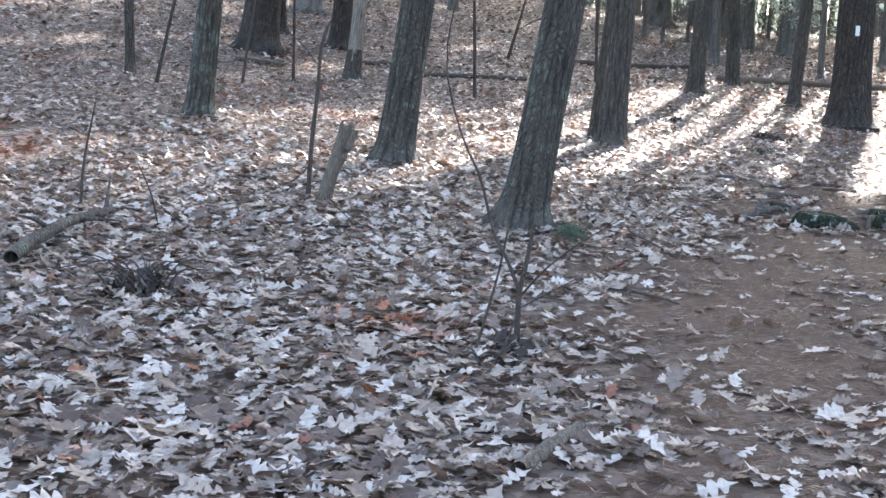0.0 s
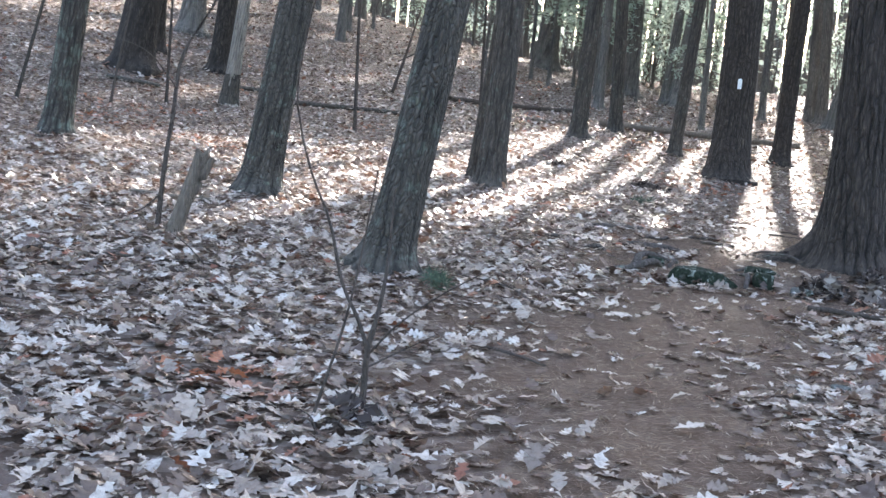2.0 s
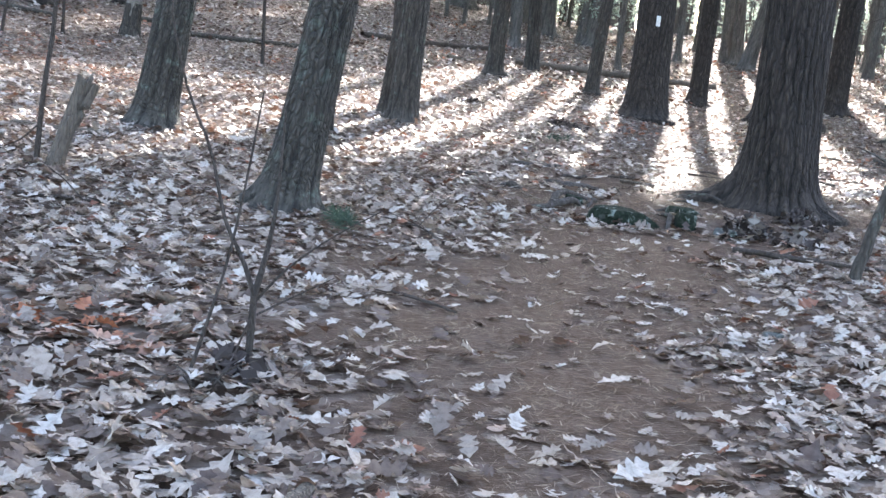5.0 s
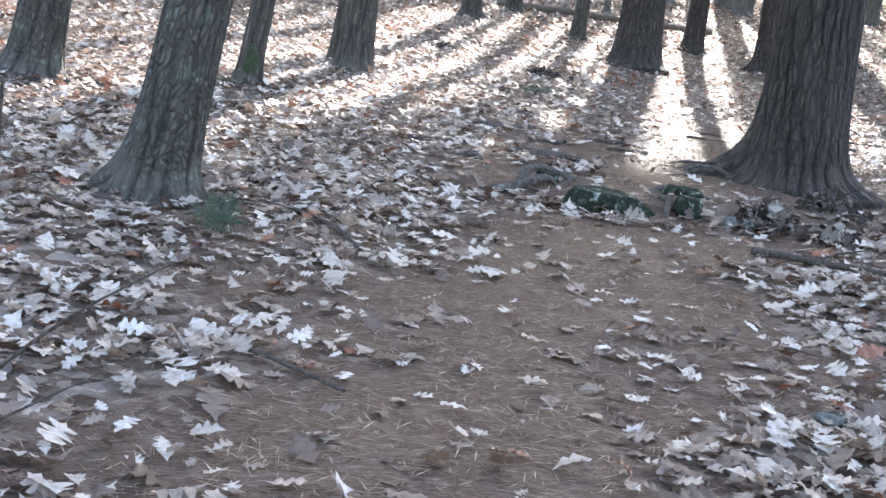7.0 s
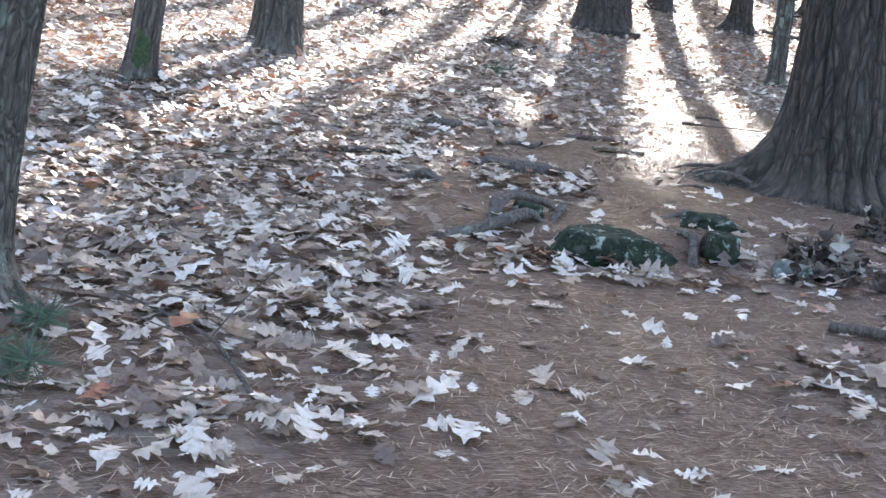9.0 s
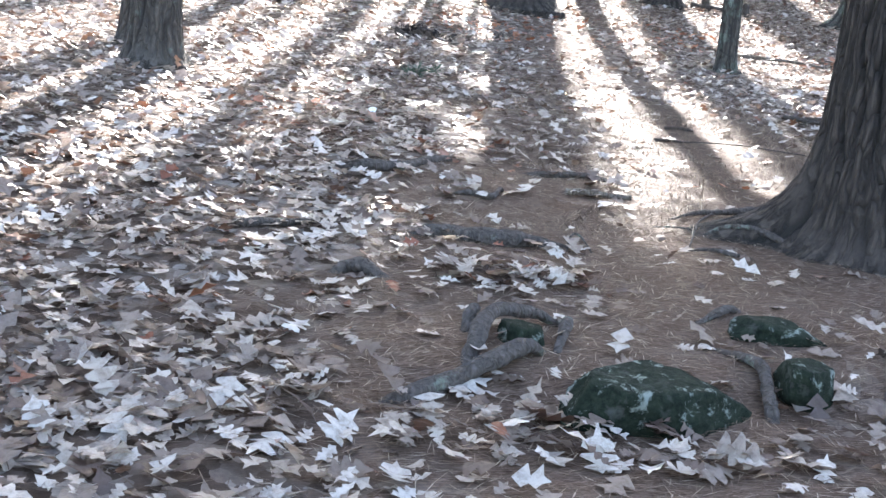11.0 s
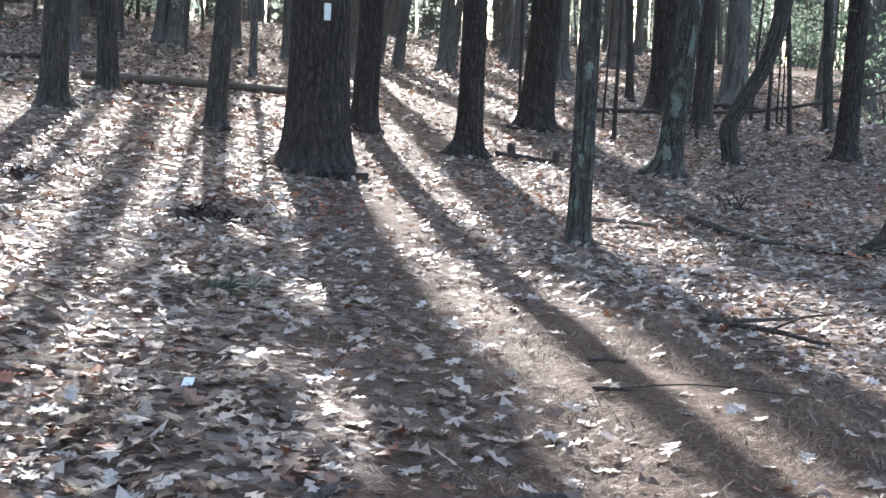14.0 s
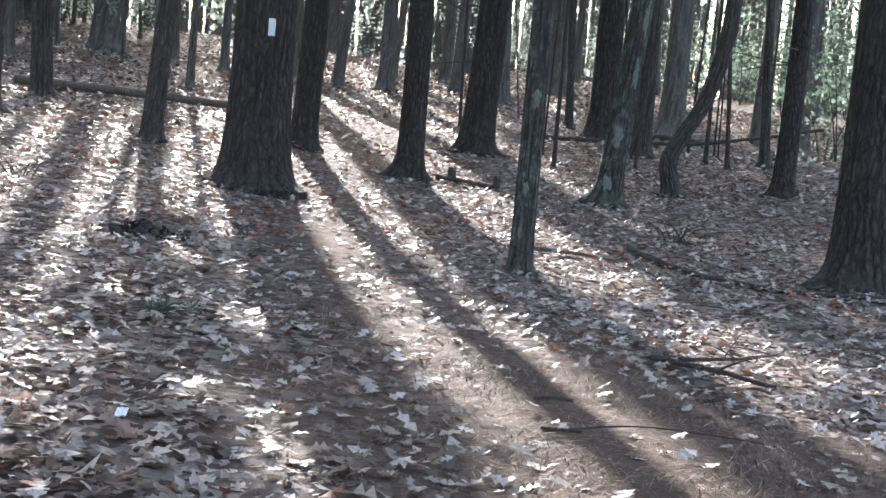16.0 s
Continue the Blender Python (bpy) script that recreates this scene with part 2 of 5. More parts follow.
def stone_material(name, moss):
    m, n, l, b = material(name)
    vec = coords(n, l)
    base = ramp_node(n, l, noise_node(n, l, vec, 14, 6, 0.7), [(0.3, (0.07, 0.072, 0.07)), (0.55, (0.17, 0.17, 0.16)), (0.8, (0.33, 0.33, 0.31))])
    green = ramp_node(n, l, noise_node(n, l, vec, 38, 5, 0.7), [(0.35, (0.01, 0.014, 0.01)), (0.7, (0.036, 0.048, 0.032))])
    mask = ramp_node(n, l, noise_node(n, l, vec, 7, 5, 0.65), [(0.62 - 0.35 * moss, (0, 0, 0)), (0.7 - 0.3 * moss, (1, 1, 1))])
    crust = ramp_node(n, l, noise_node(n, l, vec, 13, 6, 0.72, 0.4), [(0.555, (0, 0, 0)), (0.63, (1, 1, 1))])
    l.new(mix_node(n, l, math_node(n, l, "MULTIPLY", crust, 0.85), mix_node(n, l, mask, base, green), (0.30, 0.34, 0.31)), b.inputs["Base Color"])
    b.inputs["Roughness"].default_value = 0.9
    b.inputs["Specular IOR Level"].default_value = 0.15
    bump_node(n, l, b, noise_node(n, l, vec, 30, 8, 0.75), 1.0, 0.02)
    return m


def paint_material():
    m, n, l, b = material("white_trail_paint")
    vec = coords(n, l)
    l.new(ramp_node(n, l, noise_node(n, l, vec, 70, 4), [(0.3, (0.6, 0.6, 0.58)), (0.5, (0.82, 0.82, 0.8))]), b.inputs["Base Color"])
    b.inputs["Roughness"].default_value = 0.6
    bump_node(n, l, b, noise_node(n, l, vec, 45, 4), 0.5, 0.004)
    return m


FOREST_FLOOR, FALLEN_NEEDLES = ground_material(), needle_material()
MOSSY_STONE, GREY_STONE, WHITE_PAINT = stone_material("mossy_stone", 0.95), stone_material("grey_stone", 0.25), paint_material()


# ---------------------------------------------------------------- shape helpers
def mesh_of(name, verts, faces, mat, smooth=True):
    """A mesh from arrays: verts (n, 3), faces (m, 3 or 4)."""
    verts, faces = np.asarray(verts, np.float32), np.asarray(faces, np.int32)
    me = bpy.data.meshes.new(name)
    k = faces.shape[1]
    me.vertices.add(len(verts))
    me.vertices.foreach_set("co", verts.ravel())
    me.loops.add(faces.size)
    me.loops.foreach_set("vertex_index", faces.ravel())
    me.polygons.add(len(faces))
    me.polygons.foreach_set("loop_start", np.arange(0, faces.size, k, dtype=np.int32))
    me.polygons.foreach_set("use_smooth", np.full(len(faces), smooth))
    me.update(calc_edges=True)
    me.validate()
    me.materials.append(mat)
    return me


def part(name, me, parent, label=""):
    ob = new(name, me)
    ob.parent = parent
    return tagged(ob, label)


def empty(name, x, y, z, label, category, group=""):
    ob = new(name)
    ob.empty_display_size = 0.1
    ob.location = (x, y, z)
    return tagged(ob, label, category, group)


def soft_clamp(v, lo, hi, s):
    v = np.asarray(v, float)
    return np.where(v > hi, hi + s * np.tanh((v - hi) / s), np.where(v < lo, lo + s * np.tanh((v - lo) / s), v))


# swells and hollows of the slope: x, y, spread, height
SWELLS = [(2.5, 10.5, 2.5, -0.051), (5.2, 12.5, 2.0, 0.0385), (1, 16, 4, 0.3206), (9, 20, 5, -0.003), (-4, 24, 6, -0.2743), (13, 23, 5, -0.3498), (6, 27, 5, 0.5346),
          (18, 29, 6, 0.3804), (10, 36, 8, -0.0927), (-3, 40, 10, 0.2668), (22, 44, 10, 0.6161), (1, 8, 3, 0.1882), (6, 15, 3, -0.0066), (22, 30, 2.5, -1.2)]


BANK_X = (2.3, 2.75, 3.05, 3.35, 3.7, 4.0, 4.6, 5.6)
BANK_Y = (11.15, 10.98, 10.8, 10.7, 10.82, 10.72, 10.72, 10.9)


def bank(x, y):
    """A low needle-covered step that the rocks and roots hold up."""
    d = y - np.interp(x, BANK_X, BANK_Y)
    along = np.clip((x - 2.35) / 0.6, 0, 1) * np.clip((5.9 - x) / 1.0, 0, 1)
    return 0.085 * along * (0.5 + 0.5 * np.tanh(d / 0.07)) * np.exp(-np.maximum(d, 0) / 0.8)


def slope(x, y):
    """The height of the ground, without its small unevenness."""
    x, y = np.asarray(x, float), np.asarray(y, float)
    a, b = soft_clamp(x, -7, 17, 6), soft_clamp(y, -2, 46, 12)
    z = -0.1031 + 0.0254 * a + 0.0261 * b - 0.0048 * a * b + 0.0065 * a * a + 0.0015 * b * b
    for cx, cy, s, h in SWELLS:
        z = z + h * np.exp(-((a - cx) ** 2 + (b - cy) ** 2) / (2 * s * s))
    return z + bank(x, y) + 0.165 * np.log1p(np.exp((np.minimum(y, 75) - 37) / 3))


def ground_z(x, y):
    x, y = np.asarray(x, float), np.asarray(y, float)
    small = 0.012 * np.sin(2.3 * x + 1.1 * y + 0.7) * np.sin(1.9 * y - 0.8 * x) + 0.009 * np.sin(5.1 * x - 2.2 * y) * np.sin(4.3 * y + 1.7 * x + 1)
    return slope(x, y) + small + 0.006 * np.sin(9.7 * x + 4 * y) * np.sin(11.3 * y - 3 * x)


def gz(x, y):
    return float(ground_z(x, y))


TRAIL_Y = (2.0, 5.0, 7.4, 8.2, 9.6, 11.5, 13.0, 16.0, 20.0, 25.0, 33.0)
TRAIL_L = (0.3, 0.65, 1.0, 1.6, 1.95, 2.35, 3.1, 4.5, 6.1, 8.2, 13.0)
TRAIL_R = (1.05, 1.85, 3.1, 3.4, 4.2, 6.0, 7.4, 7.0, 7.4, 10.2, 15.0)


def litter_cover(x, y):
    """How thickly leaves lie: about 1 in the woods, near 0 on the bare trail."""
    x, y = np.asarray(x, float), np.asarray(y, float)
    lo, hi = np.interp(y, TRAIL_Y, TRAIL_L), np.interp(y, TRAIL_Y, TRAIL_R)
    ragged = 0.25 * np.sin(2.1 * y + 1.3 * x) + 0.15 * np.sin(5.3 * y - 2.0 * x)
    inside = np.minimum(x - lo, hi - x) + ragged
    bare = 0.5 + 0.5 * np.tanh(inside / 0.26)
    clump = 0.5 + 0.5 * np.sin(3.1 * x + 1.7 * np.sin(1.3 * y)) * np.sin(1.9 * y + 0.9 * np.sin(2.2 * x))
    far = np.clip((y - 12.5) / 3, 0, 1)
    rest = (0.06 + 0.34 * clump ** 3) * (1 - far) + (0.2 + 0.42 * clump) * far
    patch = np.exp(-((x - 1.05) / 0.32) ** 2 - ((y - 9.0) / 0.55) ** 2)
    patch = np.maximum(patch, 0.85 * np.exp(-((x - 1.15) / 0.42) ** 2 - ((y - 8.0) / 0.9) ** 2))
    pocket = np.exp(-((x - 6.0 - 0.36 * (y - 15.2)) / 0.85) ** 4 - ((y - 15.0) / 1.9) ** 4)
    foot = np.exp(-((x - 4.9) / 1.2) ** 4 - ((y - 12.0) / 1.1) ** 4)
    return (1 - bare * (1 - rest)) * (1 - 0.85 * patch) * (1 - 0.8 * np.maximum(pocket, foot))


def sweep(points, radii, seg=8, squash=1.0):
    """A tapered tube along points; returns verts and quads."""
    pts = np.asarray(points, float)
    tang = np.gradient(pts, axis=0)
    tang /= np.linalg.norm(tang, axis=1)[:, None] + 1e-9
    ref = np.where(np.abs(tang[:, 2:3]) > 0.9, np.array([[1.0, 0, 0]]), np.array([[0, 0, 1.0]]))
    u = np.cross(tang, ref)
    u /= np.linalg.norm(u, axis=1)[:, None] + 1e-9
    v = np.cross(u, tang)
    th = np.linspace(0, 2 * np.pi, seg, endpoint=False)
    ring = np.cos(th)[None, :, None] * u[:, None, :] + squash * np.sin(th)[None, :, None] * v[:, None, :]
    verts = (pts[:, None, :] + ring * np.asarray(radii, float)[:, None, None]).reshape(-1, 3)
    i, j = np.meshgrid(np.arange(len(pts) - 1), np.arange(seg), indexing="ij")
    a, b = (i * seg + j).ravel(), (i * seg + (j + 1) % seg).ravel()
    quads = np.stack([a, b, b + seg, a + seg], 1)
    return verts, quads


def joined(pieces):
    """Several (verts, faces) in one."""
    vs, fs, k = [], [], 0
    for v, f in pieces:
        vs.append(v)
        fs.append(np.asarray(f) + k)
        k += len(v)
    return np.concatenate(vs), np.concatenate(fs)


def smooth_line(points, n):
    """n points along a rounded line through the given ones."""
    p = np.asarray(points, float)
    t = np.linspace(0, len(p) - 1, n)
    i = np.clip(t.astype(int), 0, len(p) - 2)
    f = (t - i)[:, None]
    g = np.gradient(p, axis=0)
    h00, h10, h01, h11 = 2 * f**3 - 3 * f**2 + 1, f**3 - 2 * f**2 + f, -2 * f**3 + 3 * f**2, f**3 - f**2
    return h00 * p[i] + h10 * g[i] + h01 * p[i + 1] + h11 * g[i + 1]


def trunk_shape(r, height, lean, flare=0.5, roots=(), seg=40, rings=60, ridge=0.012, seed=0, bend=None, taper=0.6):
    """Verts and quads of a trunk with furrowed bark. roots: (angle in degrees, reach, width power). bend: (heights, offsets, direction)."""
    z = np.concatenate([[-0.35, -0.15], height * np.linspace(0, 1, rings) ** (2.4 if seg > 200 else 1.7)])
    th = np.linspace(0, 2 * np.pi, seg, endpoint=False)
    Z, T = np.meshgrid(z, th, indexing="ij")
    zc = np.maximum(Z, 0)
    R = r * (1 - taper * zc / height) + r * flare * np.exp(-zc / (1.1 * r + 0.08))
    for ang, reach, power in roots:
        R = R + reach * np.exp(-zc / (0.22 * reach + 0.04)) * np.maximum(0, np.cos(T - radians(ang))) ** power
    m = max(7, int(2 * np.pi * r / (0.045 + 0.13 * r)))
    wave = 0.5 * m * T + 0.9 * np.sin(1.7 * Z + seed) + 0.5 * np.sin(3.9 * Z + 3 * T + 2 * seed) + 0.5 * np.sin(6.3 * Z - 5 * T + seed) + 0.35 * np.sin(15 * Z + 9 * T)
    furrow = (1 - np.abs(np.sin(wave))) ** 1.3
    plate = np.sin(17.0 * Z + 2.8 * np.sin(0.5 * m * T) + 2.5 * np.sin(3 * T + seed) + 1.6 * np.sin(7 * T - 2 * Z))
    furrow = np.clip(furrow + 0.55 * np.clip(plate - 0.72, 0, 1) / 0.28, 0, 1)
    cross = np.sin(5.0 * Z + 2.5 * np.sin(3 * T + seed) + 1.3 * np.sin(5 * T))
    spread = np.tanh(np.maximum(R - 1.15 * r, 0) / r)
    folds = (1 - np.abs(np.sin(1.25 * m * T + 1.2 * np.sin(6 * R / r + seed) + 0.8 * np.sin(9 * Z + 2 * T)))) ** 1.4
    R = R - 1.3 * ridge * spread * folds
    R = R + 0.7 * ridge * spread * np.sin(11 * R / r + 3 * np.sin(5 * T + seed)) * np.sin(0.9 * m * T + 2 * np.sin(7 * R / r))
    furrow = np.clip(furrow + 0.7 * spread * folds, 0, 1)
    R = R - ridge * furrow ** 2 * (1 + 0.5 * cross) + 0.4 * ridge * np.sin(3 * T + 1.7 * Z + seed) + 0.02 * r * np.sin(2 * T + seed + 0.4 * Z)
    k = np.where(zc < 4, zc, 4 + 0.5 * (zc - 4))
    X, Y = lean[0] * k + R * np.cos(T), lean[1] * k + R * np.sin(T)
    if bend:
        off = np.interp(zc, bend[0], bend[1])
        X, Y = X + off * bend[2][0], Y + off * bend[2][1]
    verts = np.stack([X, Y, Z], -1).reshape(-1, 3)
    wide = r * (1 + 0.3 * np.tanh(np.maximum(R - r, 0) / r))
    wide = wide * (1.5 if seg > 200 else 1.0)
    bark = np.stack([wide * np.cos(T), wide * np.sin(T), Z - np.maximum(R - r, 0)], -1).reshape(-1, 3)
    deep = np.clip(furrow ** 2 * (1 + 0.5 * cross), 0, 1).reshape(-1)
    n = len(z)
    i, j = np.meshgrid(np.arange(n - 1), np.arange(seg), indexing="ij")
    a, b = (i * seg + j).ravel(), (i * seg + (j + 1) % seg).ravel()
    return verts, np.stack([a, b, b + seg, a + seg], 1), deep, bark, spread.reshape(-1)


def trunk_mesh(mat, *args):
    verts, quads, deep, bark, spread = trunk_shape(*args)
    me = mesh_of("trunk", verts, quads, mat)
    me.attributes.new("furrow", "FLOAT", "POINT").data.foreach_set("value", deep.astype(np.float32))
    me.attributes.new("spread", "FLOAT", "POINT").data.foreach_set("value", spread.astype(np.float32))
    me.attributes.new("bark", "FLOAT_VECTOR", "POINT").data.foreach_set("vector", bark.astype(np.float32).ravel())
    return me


def cards(centres, along, across):
    """Small four-cornered blades, each a diamond: centre, half length and half width as vectors."""
    v = np.stack([centres - along, centres + across, centres + along, centres - across], 1).reshape(-1, 3)
    f = np.arange(len(v)).reshape(-1, 4)
    return v, f


def unit(v):
    return v / (np.linalg.norm(v, axis=1)[:, None] + 1e-9)


def crown_shape(base, top, reach, boughs, blades, rng, size=0.3):
    """A pine's boughs from base to top height, uneven, each with tufts of needle sprays."""
    out, wood = [], []
    for i in range(boughs):
        h = base + (top - base) * (i + rng.random()) / boughs
        f = (h - base) / (top - base)
        a, ln = rng.random() * 2 * np.pi, reach * (1 - 0.75 * f ** 1.4) * (0.5 + 0.6 * rng.random())
        d = np.array([np.cos(a), np.sin(a), 0.0])
        s = np.sqrt(rng.random((blades, 1))) * 0.9 + 0.1
        side = rng.normal(0, 0.16, (blades, 3)) * ln * s
        c = d * ln * s + side + np.array([0, 0, 1.0]) * (h + 0.25 * ln * s - 0.3 * ln * s ** 2)
        al = unit(d * 0.6 + rng.normal(0, 0.6, (blades, 3))) * size * (0.6 + 0.7 * rng.random((blades, 1)))
        ac = unit(np.cross(al, rng.normal(0, 1, (blades, 3)))) * size * 0.32
        out.append(cards(c, al, ac))
        q = np.linspace(0, 1, 4)[:, None]
        wood.append(sweep(d * ln * q + np.array([0, 0, 1.0]) * (h + 0.25 * ln * q - 0.3 * ln * q ** 2), 0.035 * (1 - 0.8 * q[:, 0]), 3))
    return joined(out), joined(wood)


# ---------------------------------------------------------------- ground
def graded(lo, hi, step, end_lo, end_hi):
    mid = np.arange(lo, hi, step)
    up, down, s = [], [], step
    while not up or up[-1] < end_hi:
        s *= 1.16
        up.append((up[-1] if up else mid[-1]) + s)
    s = step
    while not down or down[-1] > end_lo:
        s *= 1.16
        down.append((down[-1] if down else mid[0]) - s)
    return np.concatenate([down[::-1], mid, up])


def build_ground():
    xs, ys = graded(-5, 14, 0.09, -600, 600), graded(2, 26, 0.09, -500, 900)
    X, Y = np.meshgrid(xs, ys)
    verts = np.stack([X, Y, ground_z(X, Y)], -1).reshape(-1, 3)
    n = len(xs)
    i, j = np.meshgrid(np.arange(len(ys) - 1), np.arange(n - 1), indexing="ij")
    a = (i * n + j).ravel()
    me = mesh_of("ground", verts, np.stack([a, a + 1, a + n + 1, a + n], 1), FOREST_FLOOR)
    me.attributes.new("litter", "FLOAT", "POINT").data.foreach_set("value", litter_cover(X, Y).ravel().astype(np.float32))
    return tagged(new("ground", me), "forest floor of brown pine needles and leaf litter", "ground", kind="structure")


ground = build_ground()


# ---------------------------------------------------------------- trees
def crown_mesh(leaf, wood, leaves=PINE_NEEDLES):
    """Needles and the boughs that carry them, in one mesh of two materials."""
    v, f = joined([leaf, wood])
    me = mesh_of("crown", v, f, leaves, False)
    me.materials.append(TWIG_BARK)
    me.polygons.foreach_set("material_index", (np.arange(len(f)) >= len(leaf[1])).astype(np.int32))
    return me


CROWN_RNG = np.random.default_rng(7)
CROWN_MESHES = {}


def crown_parts(key, base, top, reach, boughs=34, blades=26):
    if key not in CROWN_MESHES:
        leaf, wood = crown_shape(base, top, reach, boughs, blades, CROWN_RNG)
        CROWN_MESHES[key] = crown_mesh(leaf, wood)
    return CROWN_MESHES[key]


def lane(x, y):
    """Across and along the sun's way over the ground."""
    a = radians(SUN_AZ)
    return x * math.cos(a) - y * math.sin(a), x * math.sin(a) + y * math.cos(a)


# nearest ground, along the sun's way, that the crowns are set to leave lit
def sun_edge(u):
    return 14.0 + 0.5 * u + 0.6 * min(0.0, u + 1.8) - 2.5 * math.exp(-((u + 1.7) / 0.55) ** 2) - 1.2 * math.exp(-((u - 0.6) / 0.6) ** 2)


def crown_base(x, y):
    """Height where the unseen crowns begin: raised up-sun of the trail to let sun onto chosen ground; elsewhere lower.
    """
    u, v = lane(x, y)
    if -8.0 < u < 4.4:
        return max(8.0, 0.466 * (v - sun_edge(u)) - (gz(x, y) - 0.7))
    return 8.5


def tree(x, y, r, lean=(0, 0), kind="pine", height=None, label="", flare=0.5, roots=(), seg=None, ridge=None, bend=None, crown=True, seed=None, name="", stubs=0, reach=2.8, low=None, bark=None):
    seed = seed if seed is not None else 3.1 * x + 1.7 * y
    height = height or min(24, 13 + 26 * r)
    rng = np.random.default_rng(int(abs(seed) * 100) + 5)
    mat = {"pine": PINE_BARK, "oak": OAK_BARK, "lichen": LICHEN_BARK, "dead": DEAD_WOOD}[kind] if bark is None else bark
    # past this distance the bark colour is paled in place of haze
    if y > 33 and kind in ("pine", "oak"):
        mat = HAZED_BARK
    seg = max(seg or 28, min(150, int(5.2 * 2 * np.pi * r / (0.045 + 0.13 * r))))
    if y > 26 or x > 15.5:
        seg = min(seg, 36)
    ridge = ridge if ridge is not None else min(0.018, 0.005 + 0.035 * r)
    default = {"pine": "tall pine with dark furrowed bark on the leaf-covered slope", "oak": "oak tree with grey-brown furrowed bark among fallen leaves",
               "lichen": "tree with grey-green lichen patches on its bark", "dead": "pale dead trunk without bark, weathered grey"}[kind]
    thing = empty(name or {"pine": "pine_tree", "oak": "oak_tree", "lichen": "lichen_tree", "dead": "dead_tree"}[kind], x, y, gz(x, y), label or default, "tree", "trees of the wood")
    if not roots:
        a0 = rng.random() * 360
        roots = [(a0 + 72 * i + rng.normal(0, 12), r * (0.35 + 0.5 * rng.random()), 9) for i in range(5)]
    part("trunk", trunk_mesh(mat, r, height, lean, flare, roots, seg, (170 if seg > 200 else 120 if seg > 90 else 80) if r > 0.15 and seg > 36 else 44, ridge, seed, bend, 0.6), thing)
    for i in range(stubs):
        h, a = 1.2 + 3.4 * rng.random(), rng.random() * 6.28
        ln = 0.25 + 0.9 * rng.random()
        d = np.array([math.cos(a), math.sin(a), 0.25 * rng.normal()])
        o = np.array([lean[0] * h, lean[1] * h, h]) + d * r * 0.7
        line = smooth_line([o, o + d * ln * 0.5 + (0, 0, 0.04), o + d * ln + (0, 0, rng.normal(0, 0.08))], 7)
        part("dead_branch", mesh_of("dead_branch", *sweep(line, np.linspace(0.014, 0.004, 7), 6), TWIG_BARK), thing, "bare dead twig")
    if crown:
        # low and reach trim an unseen crown to where its shade should fall
        cb = low or crown_base(x, y)
        top = max(height + 1.0, cb + 6)
        # crowns left of the sun's way are thickened to dim the slope
        shady = not low and lane(x, y)[0] < -8.0
        if shady:
            reach = 4.4
        key = (round(cb), round(top), int(seed) % 3, reach)
        k = 4 + 0.5 * (cb - 4)
        ob = part("crown", crown_parts(key, cb, top, reach, 60 if low else 40 if shady else 34, 40 if low else 34 if shady else 26), thing, "dark green needles high overhead")
        ob.location, ob.rotation_euler = (lean[0] * k, lean[1] * k, 0), (0, 0, rng.random() * 6.28)
    return thing


# trees beside the first stretch
tree(0.67, 9.60, 0.165, (0.136, -0.012), "pine", seg=64, ridge=0.011, flare=0.35, roots=((185, 0.24, 6), (275, 0.10, 8), (340, 0.12, 8), (60, 0.15, 6), (130, 0.12, 8)), stubs=4, bark=SCALY_BARK,
     label="leaning pine with flared base beside the trail")
tree(-0.48, 13.30, 0.185, (0.114, -0.010), "pine", seg=52, flare=0.3, stubs=2, bark=SCALY_BARK, label="dark leaning tree standing in sunlit fallen leaves")
tree(-3.20, 16.65, 0.17, (0.079, -0.007), "lichen", seg=40, flare=0.35, label="slightly leaning tree with pale lichen on grey bark")
LEANING_OAK = tree(1.13, 14.30, 0.102, (0.116, -0.021), "oak", flare=0.25, stubs=3)
tree(2.27, 16.70, 0.175, (0.019, -0.002), "oak", seg=52, ridge=0.012, flare=0.3, stubs=4, label="straight oak with pale, deeply ridged bark")
tree(2.14, 17.70, 0.08, (0.072, -0.006), "oak", flare=0.3, label="slim oak stem close behind a thicker one")
tree(-5.36, 21.70, 0.082, (-0.04, 0.004), "oak", flare=0.3)
tree(-4.70, 20.73, 0.030, (0.205, -0.012), "oak", height=6, flare=0.2, crown=False, name="sapling", label="thin bare leaning sapling in the leaves")
tree(-4.16, 28.10, 0.40, (0.101, -0.009), "pine", seg=52, flare=0.3, label="massive dark pine high on the slope")
tree(-4.14, 31.40, 0.168, (0.0, 0.0), "pine")
tree(-3.92, 36.10, 0.32, (0.032, -0.003), "pine")
tree(-2.56, 30.55, 0.235, (0.044, -0.004), "pine")
SNAG = tree(-1.87, 25.55, 0.150, (0.075, -0.007), "dead", height=5.2, crown=False, flare=0.2, stubs=1, bark=BLEACHED_WOOD, label="dead trunk, bark gone above its dark foot")
part("bark_collar", trunk_mesh(OAK_BARK, 0.168, 0.62, (0.075, -0.007), 0.3, (), 40, 24, 0.014, 2.0, None, 0.12), SNAG, "dark bark left round the foot")
tree(5.40, 27.40, 0.177, (0.026, -0.002), "oak", flare=0.3, stubs=2)
tree(7.10, 31.40, 0.170, (-0.05, 0.006), "oak", flare=0.3, stubs=2, low=10.6, reach=2.2)
tree(10.95, 46.90, 0.28, (-0.02, 0.002), "pine")
tree(7.22, 26.20, 0.135, (0.057, -0.005), "oak", flare=0.25, stubs=1)
tree(11.13, 37.80, 0.10, (-0.016, 0.001), "oak", flare=0.25, reach=1.2)
